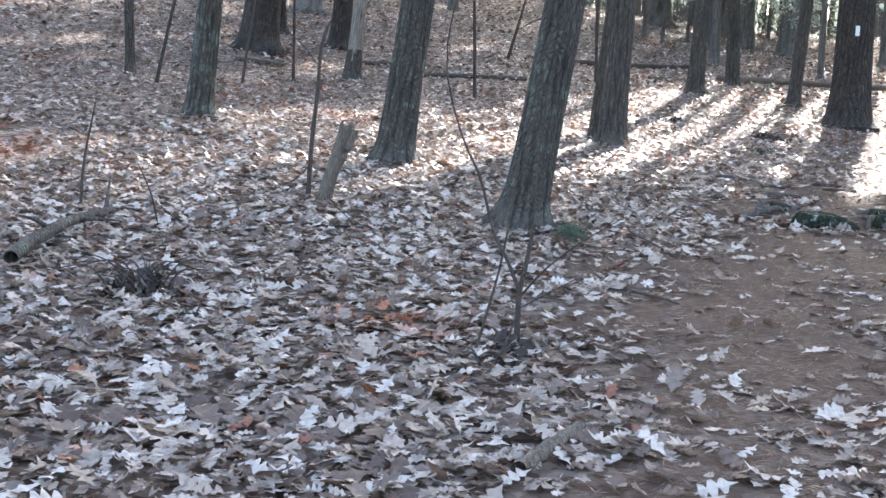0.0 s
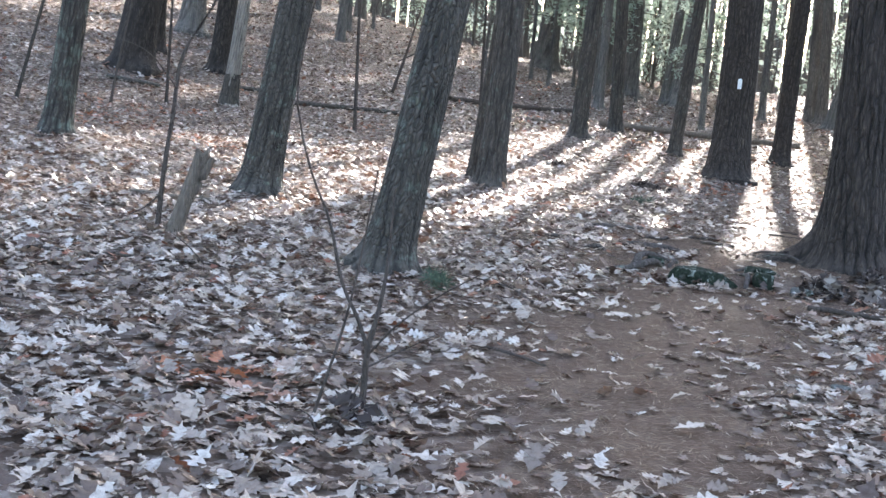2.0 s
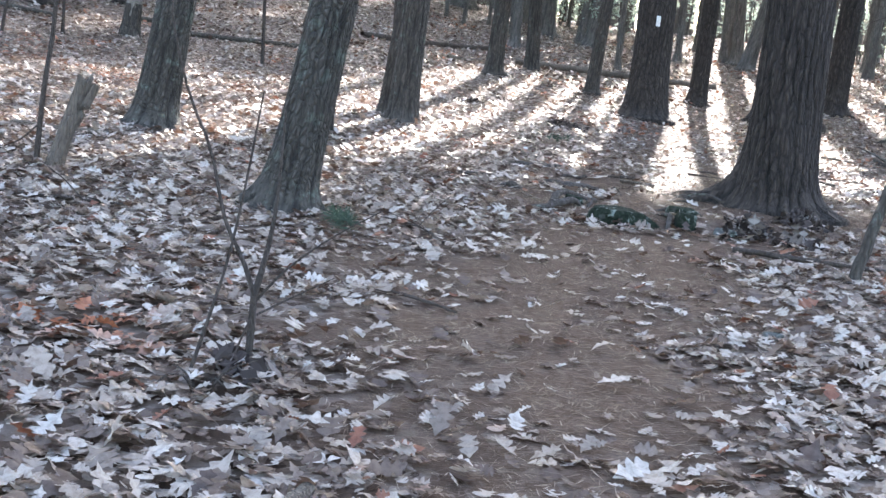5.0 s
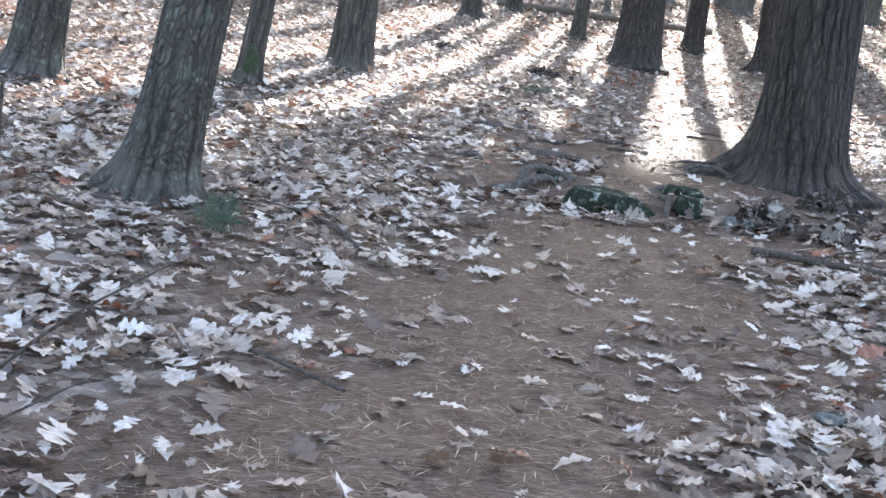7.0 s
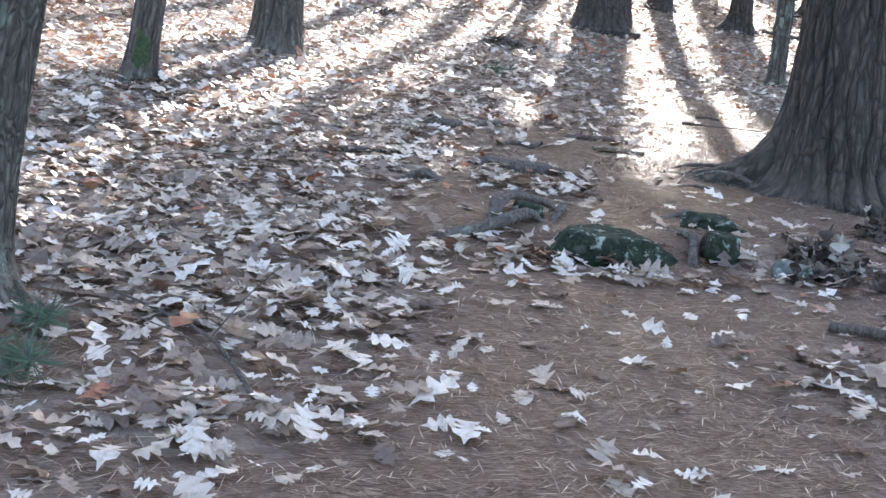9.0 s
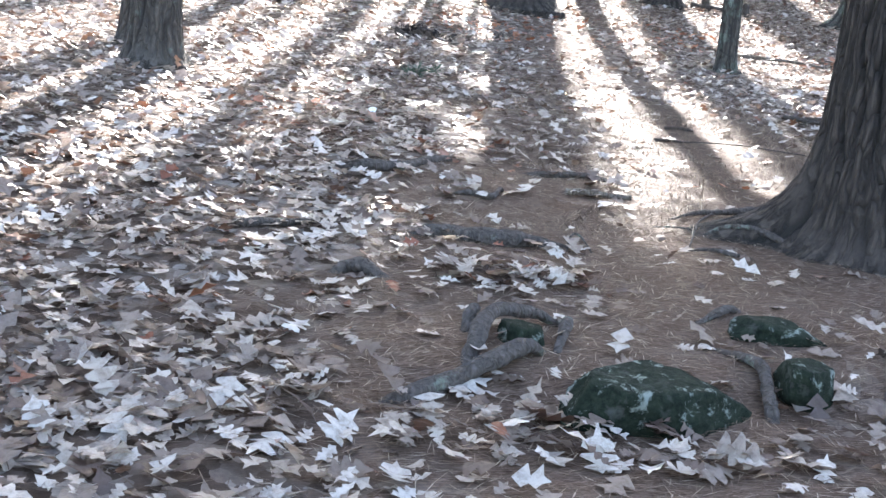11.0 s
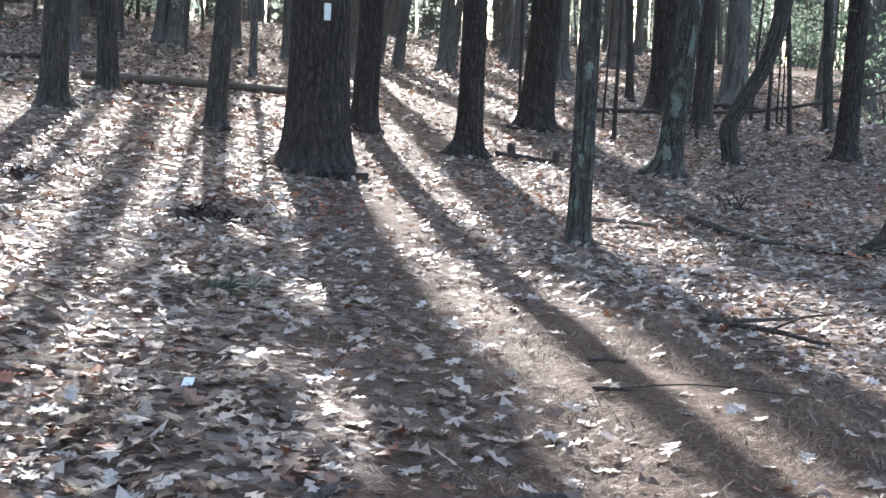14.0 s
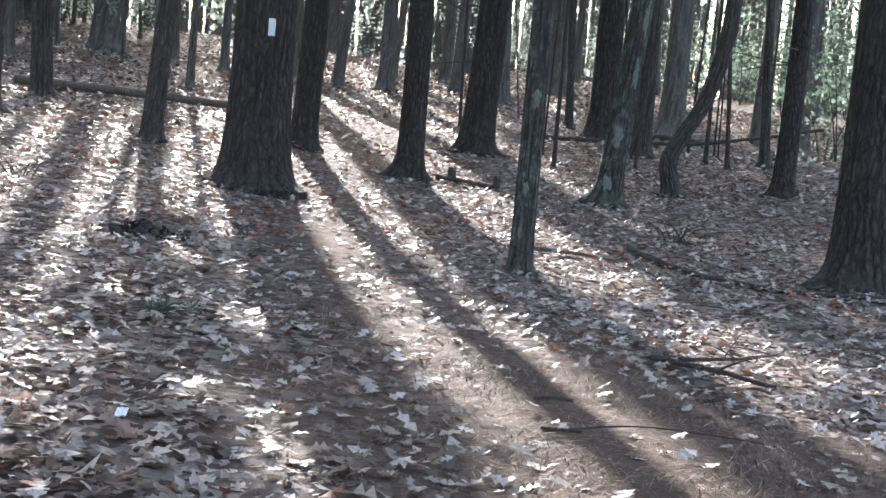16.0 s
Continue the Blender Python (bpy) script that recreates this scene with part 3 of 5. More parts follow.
# the trail tree with its painted mark, and those round it
BLAZE_TREE = tree(7.53, 23.51, 0.345, (-0.004, 0.006), "pine", seg=96, ridge=0.011, flare=0.35,
                  roots=((150, 0.2, 6), (215, 0.12, 8), (300, 0.22, 6), (255, 0.10, 8), (20, 0.2, 8), (80, 0.2, 8)), label="large pine with deep bark plates and a white painted trail mark")
tree(9.86, 27.30, 0.188, (0.022, -0.012), "pine", seg=44, flare=0.3)
tree(10.48, 25.20, 0.180, (-0.010, 0.005), "pine", seg=48, flare=0.25, roots=((160, 0.3, 8), (215, 0.14, 8), (330, 0.16, 8), (80, 0.15, 8)), label="pine at the trail bend with a long surface root")
tree(13.30, 28.00, 0.270, (0.040, -0.023), "pine", seg=48, flare=0.3, stubs=3)
tree(19.40, 36.50, 0.205, (-0.032, 0.018), "pine")
SLIM_TREE = tree(8.45, 19.60, 0.103, (0.000, 0.000), "lichen", seg=44, ridge=0.009, flare=0.2, roots=((200, 0.06, 6), (330, 0.06, 6), (90, 0.06, 6)), label="slim straight tree with cracked bark and a lichen patch")
MOSSY_TREE = tree(12.80, 23.85, 0.172, (0.069, -0.039), "lichen", seg=44, flare=0.35, roots=((165, 0.30, 5), (260, 0.08, 8), (330, 0.1, 8), (60, 0.1, 8)), label="tree with mossy flared foot and pale lichen patches")
tree(16.40, 27.50, 0.165, (-0.004, 0.003), "oak", flare=0.35, stubs=4)
tree(14.35, 24.30, 0.130, (0.055, -0.030), "oak", flare=0.15, bend=((0, 0.5, 0.9, 1.3, 1.9, 2.43, 3.2, 5), (0, -0.15, 0.02, 0.24, 0.38, 0.44, 0.42, 0.40), (0.87, -0.49)),
     label="tree with a crooked, bow-shaped lower trunk")
tree(15.95, 23.70, 0.155, (0.010, -0.005), "pine", flare=0.3, stubs=3)
tree(11.82, 18.70, 0.275, (-0.01, 0.006), "pine", seg=72, ridge=0.014, flare=0.32, roots=((170, 0.28, 5), (240, 0.14, 8), (330, 0.2, 7), (60, 0.2, 7)), label="thick dark pine on the slope beside the trail")
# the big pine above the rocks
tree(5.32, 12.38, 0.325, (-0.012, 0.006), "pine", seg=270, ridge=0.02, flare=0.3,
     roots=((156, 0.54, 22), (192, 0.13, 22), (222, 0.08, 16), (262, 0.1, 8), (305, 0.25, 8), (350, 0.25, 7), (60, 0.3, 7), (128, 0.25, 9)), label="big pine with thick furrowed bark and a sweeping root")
# farther trees added so that their unseen crowns shade the ground
tree(13.5, 37.6, 0.08, (0.01, 0.0), "oak", height=19, reach=2.6, low=11.0, label="slim young tree beside the trail, added for its high shading crown")
tree(12.05, 38.2, 0.09, (0.0, 0.0), "oak", height=17, reach=0.95, low=7.1, label="slim young tree on the slope, added for its narrow shading crown")
tree(14.57, 42.6, 0.12, (0.0, 0.0), "pine", height=20, reach=2.4, low=14.3, label="slim pine added for the shade of its high, dense crown")
tree(16.8, 47.1, 0.12, (0.0, 0.0), "pine", height=22, reach=2.5, low=13.6)
tree(17.8, 39.5, 0.2, (0.0, 0.0), "pine", height=23)
tree(21.0, 41.8, 0.17, (0.0, 0.0), "pine", height=23)
tree(8.6, 41.0, 0.15, (0.0, 0.0), "pine", height=22)
# farther trees that show singly
tree(8.69, 53.0, 0.45, (0.019, -0.002), "pine")
tree(11.84, 45.2, 0.18, (0.065, -0.006), "pine")
tree(16.72, 42.7, 0.20, (-0.06, 0.009), "pine", reach=1.8)
tree(16.37, 41.0, 0.24, (0.182, -0.102), "pine", flare=0.3)
tree(16.95, 40.5, 0.105, (0.071, -0.040), "oak")
tree(23.65, 52.0, 0.185, (0.16, -0.09), "pine")
tree(23.28, 53.9, 0.26, (0.06, -0.03), "pine")
tree(19.90, 43.0, 0.115, (0.085, -0.048), "oak")
tree(11.53, 51.7, 0.27, (0.016, -0.009), "pine")
tree(12.22, 45.1, 0.29, (0.10, -0.058), "pine")
tree(14.03, 45.3, 0.178, (0.0, 0.0), "pine", reach=1.8)
tree(24.12, 47.5, 0.19, (-0.012, 0.007), "pine")
tree(24.60, 46.3, 0.17, (0.004, -0.002), "pine")
tree(23.27, 39.3, 0.33, (-0.056, 0.031), "pine")
tree(18.87, 32.9, 0.087, (-0.054, 0.030), "oak")
tree(18.20, 30.9, 0.285, (-0.005, 0.003), "pine")
tree(22.10, 33.2, 0.295, (-0.007, 0.004), "pine")
tree(16.84, 25.8, 0.040, (-0.07, 0.042), "oak", height=7, crown=False, name="sapling", label="thin bare sapling on the slope")
tree(17.68, 25.8, 0.085, (-0.062, 0.035), "oak", height=10, crown=False)
tree(16.90, 26.4, 0.036, (0.0, 0.0), "oak", height=6, crown=False, name="sapling", label="thin bare sapling on the slope")

# thin bare saplings between the trunks
SAPLING_RNG = np.random.default_rng(31)
for sx, sy in ((13.9, 26.6), (14.6, 27.9), (15.3, 26.3), (17.2, 28.9), (18.6, 28.0), (19.4, 29.6), (20.3, 28.4), (16.1, 30.6), (15.1, 31.4), (19.8, 32.0), (21.2, 30.6), (18.0, 33.6), (0.6, 24.2), (3.4, 28.6), (-2.9, 24.4)):
    tree(sx, sy, SAPLING_RNG.uniform(0.018, 0.04), tuple(SAPLING_RNG.normal(0, 0.05, 2)), "oak", height=SAPLING_RNG.uniform(4.5, 7.5), crown=False, flare=0.15, stubs=int(SAPLING_RNG.integers(2, 5)), bark=TWIG_BARK, name="sapling", label="thin bare sapling between larger trunks")

# the wood behind: slim pines of a few kinds, repeated
def far_tree(kind, r, height, cb, reach, mat, seed, leaves=None, blades=24, size=0.32):
    rng = np.random.default_rng(seed)
    thing = empty("pine_tree", 0, 0, -200 - seed, "slim forest pine with a high green crown", "tree", "trees of the wood")
    part("trunk", trunk_mesh(mat, r, height, (rng.normal(0, 0.02), rng.normal(0, 0.02)), 0.35, (), 14, 22, 0.01, seed), thing)
    leaf, wood = crown_shape(cb, height + 1, reach, 28, blades, rng, size)
    part("crown", crown_mesh(leaf, wood, leaves or PINE_NEEDLES), thing)
    return thing


# the last kind wears the paler leaf, so sunlit haze is put into its colour
FAR_KINDS = [far_tree("tall", 0.17, 21, 11.0, 3.0, HAZED_BARK, 1), far_tree("tall", 0.22, 22, 9.0, 3.4, HAZED_BARK, 2), far_tree("slim", 0.11, 18, 9.5, 2.4, HAZED_BARK, 3),
             far_tree("low", 0.15, 17, 5.0, 3.0, HAZED_BARK, 4), far_tree("stout", 0.28, 22, 10.5, 3.8, HAZED_BARK, 5), far_tree("pole", 0.075, 14, 8.0, 1.8, HAZED_BARK, 6),
             far_tree("young", 0.13, 17, 4.0, 3.4, HAZED_BARK, 7, GREEN_LEAF, 40, 0.22)]


def plant_wood():
    rng = np.random.default_rng(21)
    placed, n = [], 0
    for _ in range(6000):
        a, d = radians(rng.uniform(-34, 66)), 33 + 62 * rng.random() ** 0.8
        x, y = 1.5 + d * math.sin(a), 8 + d * math.cos(a)
        u, v = lane(x, y)
        k = int(rng.choice(6, p=(0.24, 0.12, 0.22, 0.07, 0.1, 0.25)))
        sun_lane = -8.0 < u < 4.4
        if sun_lane and v < 52 and (k in (1, 3) or rng.random() < 0.5):
            continue
        if any((x - p) ** 2 + (y - q) ** 2 < 2.3 for p, q in placed):
            continue
        if d > 38 and 20 < math.degrees(math.atan2(x - 2, y - 10.5)) < 47 and rng.random() < 0.5:
            continue
        placed.append((x, y))
        s = rng.uniform(0.85, 1.2)
        # in the sun's lane, crowns are sized so their shade misses the chosen lit strip
        if sun_lane and v < 52:
            s = max(s, min(1.6, (0.466 * (v - sun_edge(u)) - (gz(x, y) - 0.7)) / 9.5))
        elif sun_lane:
            k, s = 6, max(0.35, min(1.2, (0.466 * (v - (28 if u < -0.8 else 36)) - (gz(x, y) - 1.5)) / 18))
        m = pose(x, y, gz(x, y), rng.normal(0, 1.6), rng.normal(0, 1.6), rng.uniform(0, 360)) @ Matrix.Diagonal((s, s, s, 1))
        if not (sun_lane and v >= 52 and u > -0.8 and len(placed) % 5 < 3):
            copy_thing(FAR_KINDS[k], m)
        n += 1
        if n >= 265:
            break
    # young growth, added on the rise to shade the slope behind the sunlit leaves
    n = 0
    while n < 22:
        u, v = rng.uniform(-9.5, -2.6), rng.uniform(44, 62)
        a = radians(SUN_AZ)
        x, y = u * math.cos(a) + v * math.sin(a), -u * math.sin(a) + v * math.cos(a)
        if any((x - p) ** 2 + (y - q) ** 2 < 1.5 for p, q in placed):
            continue
        placed.append((x, y))
        n += 1
        s = min(1.0, (0.466 * (v - 27.5 - 1.6 * min(0.0, u + 3.5)) - (gz(x, y) - 1.5)) / 18)
        copy_thing(FAR_KINDS[6], pose(x, y, gz(x, y), rng.normal(0, 2), rng.normal(0, 2), rng.uniform(0, 360)) @ Matrix.Diagonal((s, s, s, 1)))
    # a sparser unseen ring added round and behind the walk, to close and shade the wood
    for _ in range(46):
        a, d = radians(rng.uniform(66, 326)), rng.uniform(19, 48)
        x, y = 1.5 + d * math.sin(a), 8 + d * math.cos(a)
        copy_thing(FAR_KINDS[int(rng.integers(0, 6))], pose(x, y, gz(x, y), 0, 0, rng.uniform(0, 360)))


plant_wood()
for kind_tree in FAR_KINDS:
    for o in (*kind_tree.children_recursive, kind_tree):
        bpy.data.objects.remove(o)


# ---------------------------------------------------------------- understory and distance
def leafy(count, spread, rng, size, clusters):
    c0 = rng.normal(0, 1, (clusters, 3)) * spread
    c = c0[rng.integers(0, clusters, count)] + rng.normal(0, 0.28, (count, 3)) * np.asarray(spread) * 0.8
    al = unit(rng.normal(0, 1, (count, 3)) * (1, 1, 0.6)) * size * (0.6 + 0.8 * rng.random((count, 1)))
    ac = unit(np.cross(al, rng.normal(0, 1, (count, 3)))) * size * 0.55
    return cards(c, al, ac)


def shrub(x, y, w, h, seed, mat, label):
    rng = np.random.default_rng(seed)
    thing = empty("shrub", x, y, gz(x, y), label, "shrub", "understory shrubs")
    v, f = leafy(540, (w * 0.5, w * 0.5, h * 0.28), rng, 0.075, 22)
    v[:, 2] = np.maximum(v[:, 2] + h * 0.62, 0.1)
    part("foliage", mesh_of("foliage", v, f, mat, False), thing)
    for i in range(4):
        a = rng.random() * 6.28
        tip = np.array([math.cos(a) * w * 0.45, math.sin(a) * w * 0.45, h * (0.6 + 0.5 * rng.random())])
        part("stem", mesh_of("stem", *sweep(smooth_line([(0, 0, -0.1), tip * (0.35, 0.35, 0.5), tip], 8), np.linspace(0.018, 0.004, 8), 5), TWIG_BARK), thing)
    return thing


def plant_shrubs():
    rng = np.random.default_rng(4)
    for i in range(120):
        a, d = radians(rng.uniform(-30, 62)), rng.uniform(42, 84)
        x, y = 1.5 + d * math.sin(a), 8 + d * math.cos(a)
        shrub(x, y, rng.uniform(1.5, 3.2), rng.uniform(1.8, 5.0), 100 + i, PINE_NEEDLES if a > 0.62 and i % 4 else GREEN_LEAF, "leafy green understory shrub between far trunks")
    for i in range(26):
        a, d = radians(rng.uniform(44, 66)), rng.uniform(26, 50)
        x, y = 1.5 + d * math.sin(a), 8 + d * math.cos(a)
        shrub(x, y, rng.uniform(1.6, 2.8), rng.uniform(2.5, 6.0), 300 + i, PINE_NEEDLES, "young dark green hemlock in the understory")


plant_shrubs()


def distant_woods():
    """Foliage and stems of the farthest woods, too many to count."""
    rng = np.random.default_rng(9)
    n = 17000
    a, d = np.radians(rng.uniform(-60, 90, n)), rng.uniform(88, 135, n)
    x, y = 1.5 + d * np.sin(a), 8 + d * np.cos(a)
    hgt = rng.random(n) * (9 + 5 * np.sin(a * 23) * np.sin(a * 11 + 1))
    c = np.stack([x, y, slope(x, y) + 0.3 + hgt], 1)
    al = unit(rng.normal(0, 1, (n, 3))) * 0.42
    ac = unit(np.cross(al, rng.normal(0, 1, (n, 3)))) * 0.26
    tagged(new("far_foliage", mesh_of("far_foliage", *cards(c, al, ac), GREEN_LEAF, False)), "green foliage of distant woods in sunlight", "foliage", kind="stuff")
    stems = []
    for i in range(1300):
        b, e = radians(rng.uniform(-50, 80)), rng.uniform(80, 135)
        px, py = 1.5 + e * math.sin(b), 8 + e * math.cos(b)
        pz, r = gz(px, py), rng.uniform(0.08, 0.3)
        lx, ly = rng.normal(0, 0.5, 2)
        stems.append(sweep([(px, py, pz - 0.3), (px + lx * 0.4, py + ly * 0.4, pz + 7), (px + lx, py + ly, pz + 19)], (r * 1.2, r * 0.8, r * 0.3), 7))
    tagged(new("far_trunks", mesh_of("far_trunks", *joined(stems), HAZED_STEM_BARK)), "many distant bare trunks closing the view", "trees", kind="stuff")


distant_woods()


# ---------------------------------------------------------------- the painted trail mark
def trail_mark():
    """A white stroke that follows the bark."""
    ang0, w, h, z0, r = radians(262), 0.075, 0.185, 1.74, 0.352
    lx, ly = -0.013 * z0, 0.008 * z0
    nu, nv, vs = 7, 12, []
    for lift in (0.012, -0.03):
        for j in range(nv):
            for i in range(nu):
                u, q = i / (nu - 1) - 0.5, j / (nv - 1) - 0.5
                edge = 1 - 0.10 * (abs(q) > 0.45) + 0.04 * math.sin(9 * q)
                a = ang0 + u * w * edge / r
                rad = r * (1 - 0.6 * (z0 + q * h) / 22) + lift + 0.004 * math.sin(14 * u + 5 * q)
                vs.append((lx + rad * math.cos(a), ly + rad * math.sin(a), z0 + q * h))
    n, fs = nu * nv, []
    for j in range(nv - 1):
        for i in range(nu - 1):
            a = j * nu + i
            fs += [(a, a + 1, a + nu + 1, a + nu), (n + a, n + a + nu, n + a + nu + 1, n + a + 1)]
    rim = [i for i in range(nu)] + [j * nu + nu - 1 for j in range(1, nv)] + [(nv - 1) * nu + i for i in range(nu - 2, -1, -1)] + [j * nu for j in range(nv - 2, 0, -1)]
    for a, b in zip(rim, rim[1:] + rim[:1]):
        fs.append((b, a, n + a, n + b))
    part("painted_mark", mesh_of("painted_mark", vs, fs, WHITE_PAINT), BLAZE_TREE, "white painted upright trail mark")


trail_mark()


def crust_material(name, dark, light):
    m, n, l, b = material(name)
    vec = coords(n, l)
    fine = noise_node(n, l, vec, 55, 5, 0.75)
    col = ramp_node(n, l, fine, [(0.34, dark), (0.62, light)])
    l.new(mix_node(n, l, math_node(n, l, "MULTIPLY", noise_node(n, l, vec, 12, 3), 0.5), col, dark), b.inputs["Base Color"])
    b.inputs["Roughness"].default_value = 0.95
    bump_node(n, l, b, fine, 0.9, 0.008)
    return m


LICHEN_CRUST = crust_material("pale_lichen", (0.085, 0.098, 0.082), (0.25, 0.28, 0.24))
MOSS = crust_material("dark_moss", (0.014, 0.022, 0.01), (0.055, 0.08, 0.032))


def bark_patch(thing, r, lean, angle, z0, w, h, mat, label, seed, name="lichen_patch", height=18.0, flare=0.3):
    """An uneven crust that lies on a trunk, thickest in its middle."""
    rng = np.random.default_rng(seed)
    rings, seg = 7, 28
    th = np.linspace(0, 2 * np.pi, seg, endpoint=False)
    edge = 1 + 0.16 * np.sin(3 * th + seed) + 0.12 * np.sin(5 * th + 2 * seed) + 0.08 * np.sin(9 * th + seed) + rng.normal(0, 0.04, seg)
    q = np.linspace(0.02, 1, rings)[:, None]
    z = z0 + 0.5 * h * q * edge * np.sin(th)
    around = r * (1 - 0.6 * z / height) + r * flare * np.exp(-np.maximum(z, 0) / (1.1 * r + 0.08))
    a = radians(angle) + 0.5 * w * q * edge * np.cos(th) / around
    around = around + 0.012 - 0.035 * q ** 3
    v = np.stack([lean[0] * z + around * np.cos(a), lean[1] * z + around * np.sin(a), z], -1).reshape(-1, 3)
    i, j = np.meshgrid(np.arange(rings - 1), np.arange(seg), indexing="ij")
    k, k2 = (i * seg + j).ravel(), (i * seg + (j + 1) % seg).ravel()
    return part(name, mesh_of(name, v, np.stack([k, k + seg, k2 + seg, k2], 1), mat), thing, label)


bark_patch(MOSSY_TREE, 0.172, (0.069, -0.039), 232, 0.93, 0.22, 0.38, LICHEN_CRUST, "pale grey-green lichen patch", 1)
bark_patch(MOSSY_TREE, 0.172, (0.069, -0.039), 216, 0.28, 0.2, 0.3, LICHEN_CRUST, "pale grey-green lichen patch", 2)
bark_patch(MOSSY_TREE, 0.172, (0.069, -0.039), 260, 1.75, 0.14, 0.5, LICHEN_CRUST, "pale grey-green lichen patch", 3)
bark_patch(MOSSY_TREE, 0.172, (0.069, -0.039), 268, 2.5, 0.13, 0.6, LICHEN_CRUST, "pale grey-green lichen patch", 4)
bark_patch(MOSSY_TREE, 0.172, (0.069, -0.039), 200, 0.2, 0.2, 0.34, MOSS, "dark green moss", 5, "moss_patch")
bark_patch(SLIM_TREE, 0.103, (0, 0), 244, 1.55, 0.1, 0.2, LICHEN_CRUST, "pale blue-green lichen patch", 6, flare=0.2)
bark_patch(SLIM_TREE, 0.103, (0, 0), 228, 0.75, 0.06, 0.16, LICHEN_CRUST, "pale blue-green lichen patch", 7, flare=0.2)
bark_patch(LEANING_OAK, 0.102, (0.116, -0.021), 270, 0.2, 0.2, 0.36, MOSS, "dark green moss", 8, "moss_patch", flare=0.25)


# ---------------------------------------------------------------- rocks, roots, stumps, logs
def rock(x, y, w, d, h, turn, seed, mat, label, sink=0.35, name="rock", cuts=()):
    """A broken stone: flat faces that meet in worn edges. cuts: more faces, as a direction and how far out."""
    bm = bmesh.new()
    bmesh.ops.create_icosphere(bm, subdivisions=5 if w > 0.4 else 4, radius=1)
    rng = np.random.default_rng(int(seed * 10))
    faces = [(rng.normal(0, 1, 3) * (1, 1, 0.5), rng.uniform(0.62, 0.95)) for _ in range(10)]
    faces += [((0.1, -0.08, 1), 0.7), ((1, 0.1, 0.1), 0.92), ((-1, 0.1, 0), 0.92), ((0, -1, 0.15), 0.85), ((0.1, 1, 0.1), 0.9), *cuts]
    ways = np.array([np.asarray(n, float) / np.linalg.norm(n) for n, _ in faces])
    reach = np.array([k for _, k in faces])
    for v in bm.verts:
        p = v.co.copy()
        out = np.maximum(ways @ np.array(p), 1e-3) / reach
        r = float((out ** 36).sum() ** (-1 / 36))
        k = 1 + 0.05 * noise.noise(p * 2.3 + Vector((seed, 0, 0))) + 0.03 * noise.noise(p * 6.7 + Vector((0, seed, 0))) + 0.018 * noise.noise(p * 17)
        v.co = Vector((p.x * w * 0.6, p.y * d * 0.6, p.z * h)) * r * k
    me = bpy.data.meshes.new(name)
    bm.to_mesh(me)
    bm.free()
    me.polygons.foreach_set("use_smooth", np.ones(len(me.polygons), bool))
    me.materials.append(mat)
    ob = new(name, me)
    ob.matrix_world = pose(x, y, gz(x, y) + h * (0.5 - sink), 0, 0, turn)
    return tagged(ob, label, "rock")


rock(3.31, 10.68, 0.56, 0.36, 0.17, 4, 1.3, MOSSY_STONE, "flat-topped rock with dark moss and pale lichen", 0.44, cuts=(((0.62, -0.1, 0.75), 0.66), ((0.05, -0.12, 1), 0.58), ((-0.05, -1, 0.2), 0.7), ((-0.9, -0.5, 0.2), 0.78)))
rock(3.87, 10.76, 0.21, 0.18, 0.12, 30, 4.7, MOSSY_STONE, "small mossy rock beside a hanging root", 0.4)
rock(4.01, 11.17, 0.29, 0.16, 0.06, -12, 8.1, MOSSY_STONE, "flat stone with pale lichen in pine needles", 0.1)
rock(3.05, 11.13, 0.13, 0.10, 0.06, 10, 9.4, MOSSY_STONE, "small mossy stone under a root arch", 0.15)
rock(4.12, 10.52, 0.16, 0.12, 0.07, 15, 6.4, GREY_STONE, "small grey stone half sunk in needles", 0.2)
rock(5.24, 20.35, 0.40, 0.30, 0.08, 20, 2.2, TWIG_BARK, "dark rotten stump hump in sunlit leaves", 0.2, "stump_hump")
rock(3.02, 7.0, 0.10, 0.08, 0.03, 40, 3.2, GREY_STONE, "small grey stone lying on the trail", 0.2)


def root(points, radii, label="exposed grey-brown root crossing the trail", n=26, name="exposed_root"):
    """points: x, y and height over the ground."""
    p = smooth_line([(x, y, gz(x, y) + h) for x, y, h in points], n)
    r = np.interp(np.linspace(0, 1, n), np.linspace(0, 1, len(radii)), radii)
    rng = np.random.default_rng(int(abs(points[0][0]) * 1000))
    r = r * (1 + 0.1 * np.sin(np.arange(n) * 0.55 + 9 * rng.random())) * (0.92 + 0.16 * rng.random(n))
    p = p + rng.normal(0, 0.07, p.shape) * r[:, None]
    me = mesh_of(name, *sweep(p, r, 12, 0.85), ROOT_BARK)
    return tagged(new(name, me), label, "root", "exposed roots")


root(((3.02, 12.62, -0.04), (3.2, 12.53, 0.02), (3.4, 12.46, 0.025), (3.6, 12.42, 0.015), (3.85, 12.40, -0.05)), (0.03, 0.05, 0.05, 0.035, 0.02))
root(((2.75, 13.55, -0.03), (3.05, 13.72, 0.015), (3.3, 13.72, 0.02), (3.6, 14.0, 0.01), (3.85, 14.1, -0.04)), (0.02, 0.035, 0.035, 0.025, 0.02))
root(((2.79, 10.95, -0.05), (2.87, 11.07, 0.05), (2.97, 11.22, 0.075), (3.09, 11.3, 0.06), (3.2, 11.33, 0.03), (3.32, 11.33, -0.05)), (0.022, 0.03, 0.03, 0.026, 0.021, 0.014), "arched grey root over a small mossy stone")
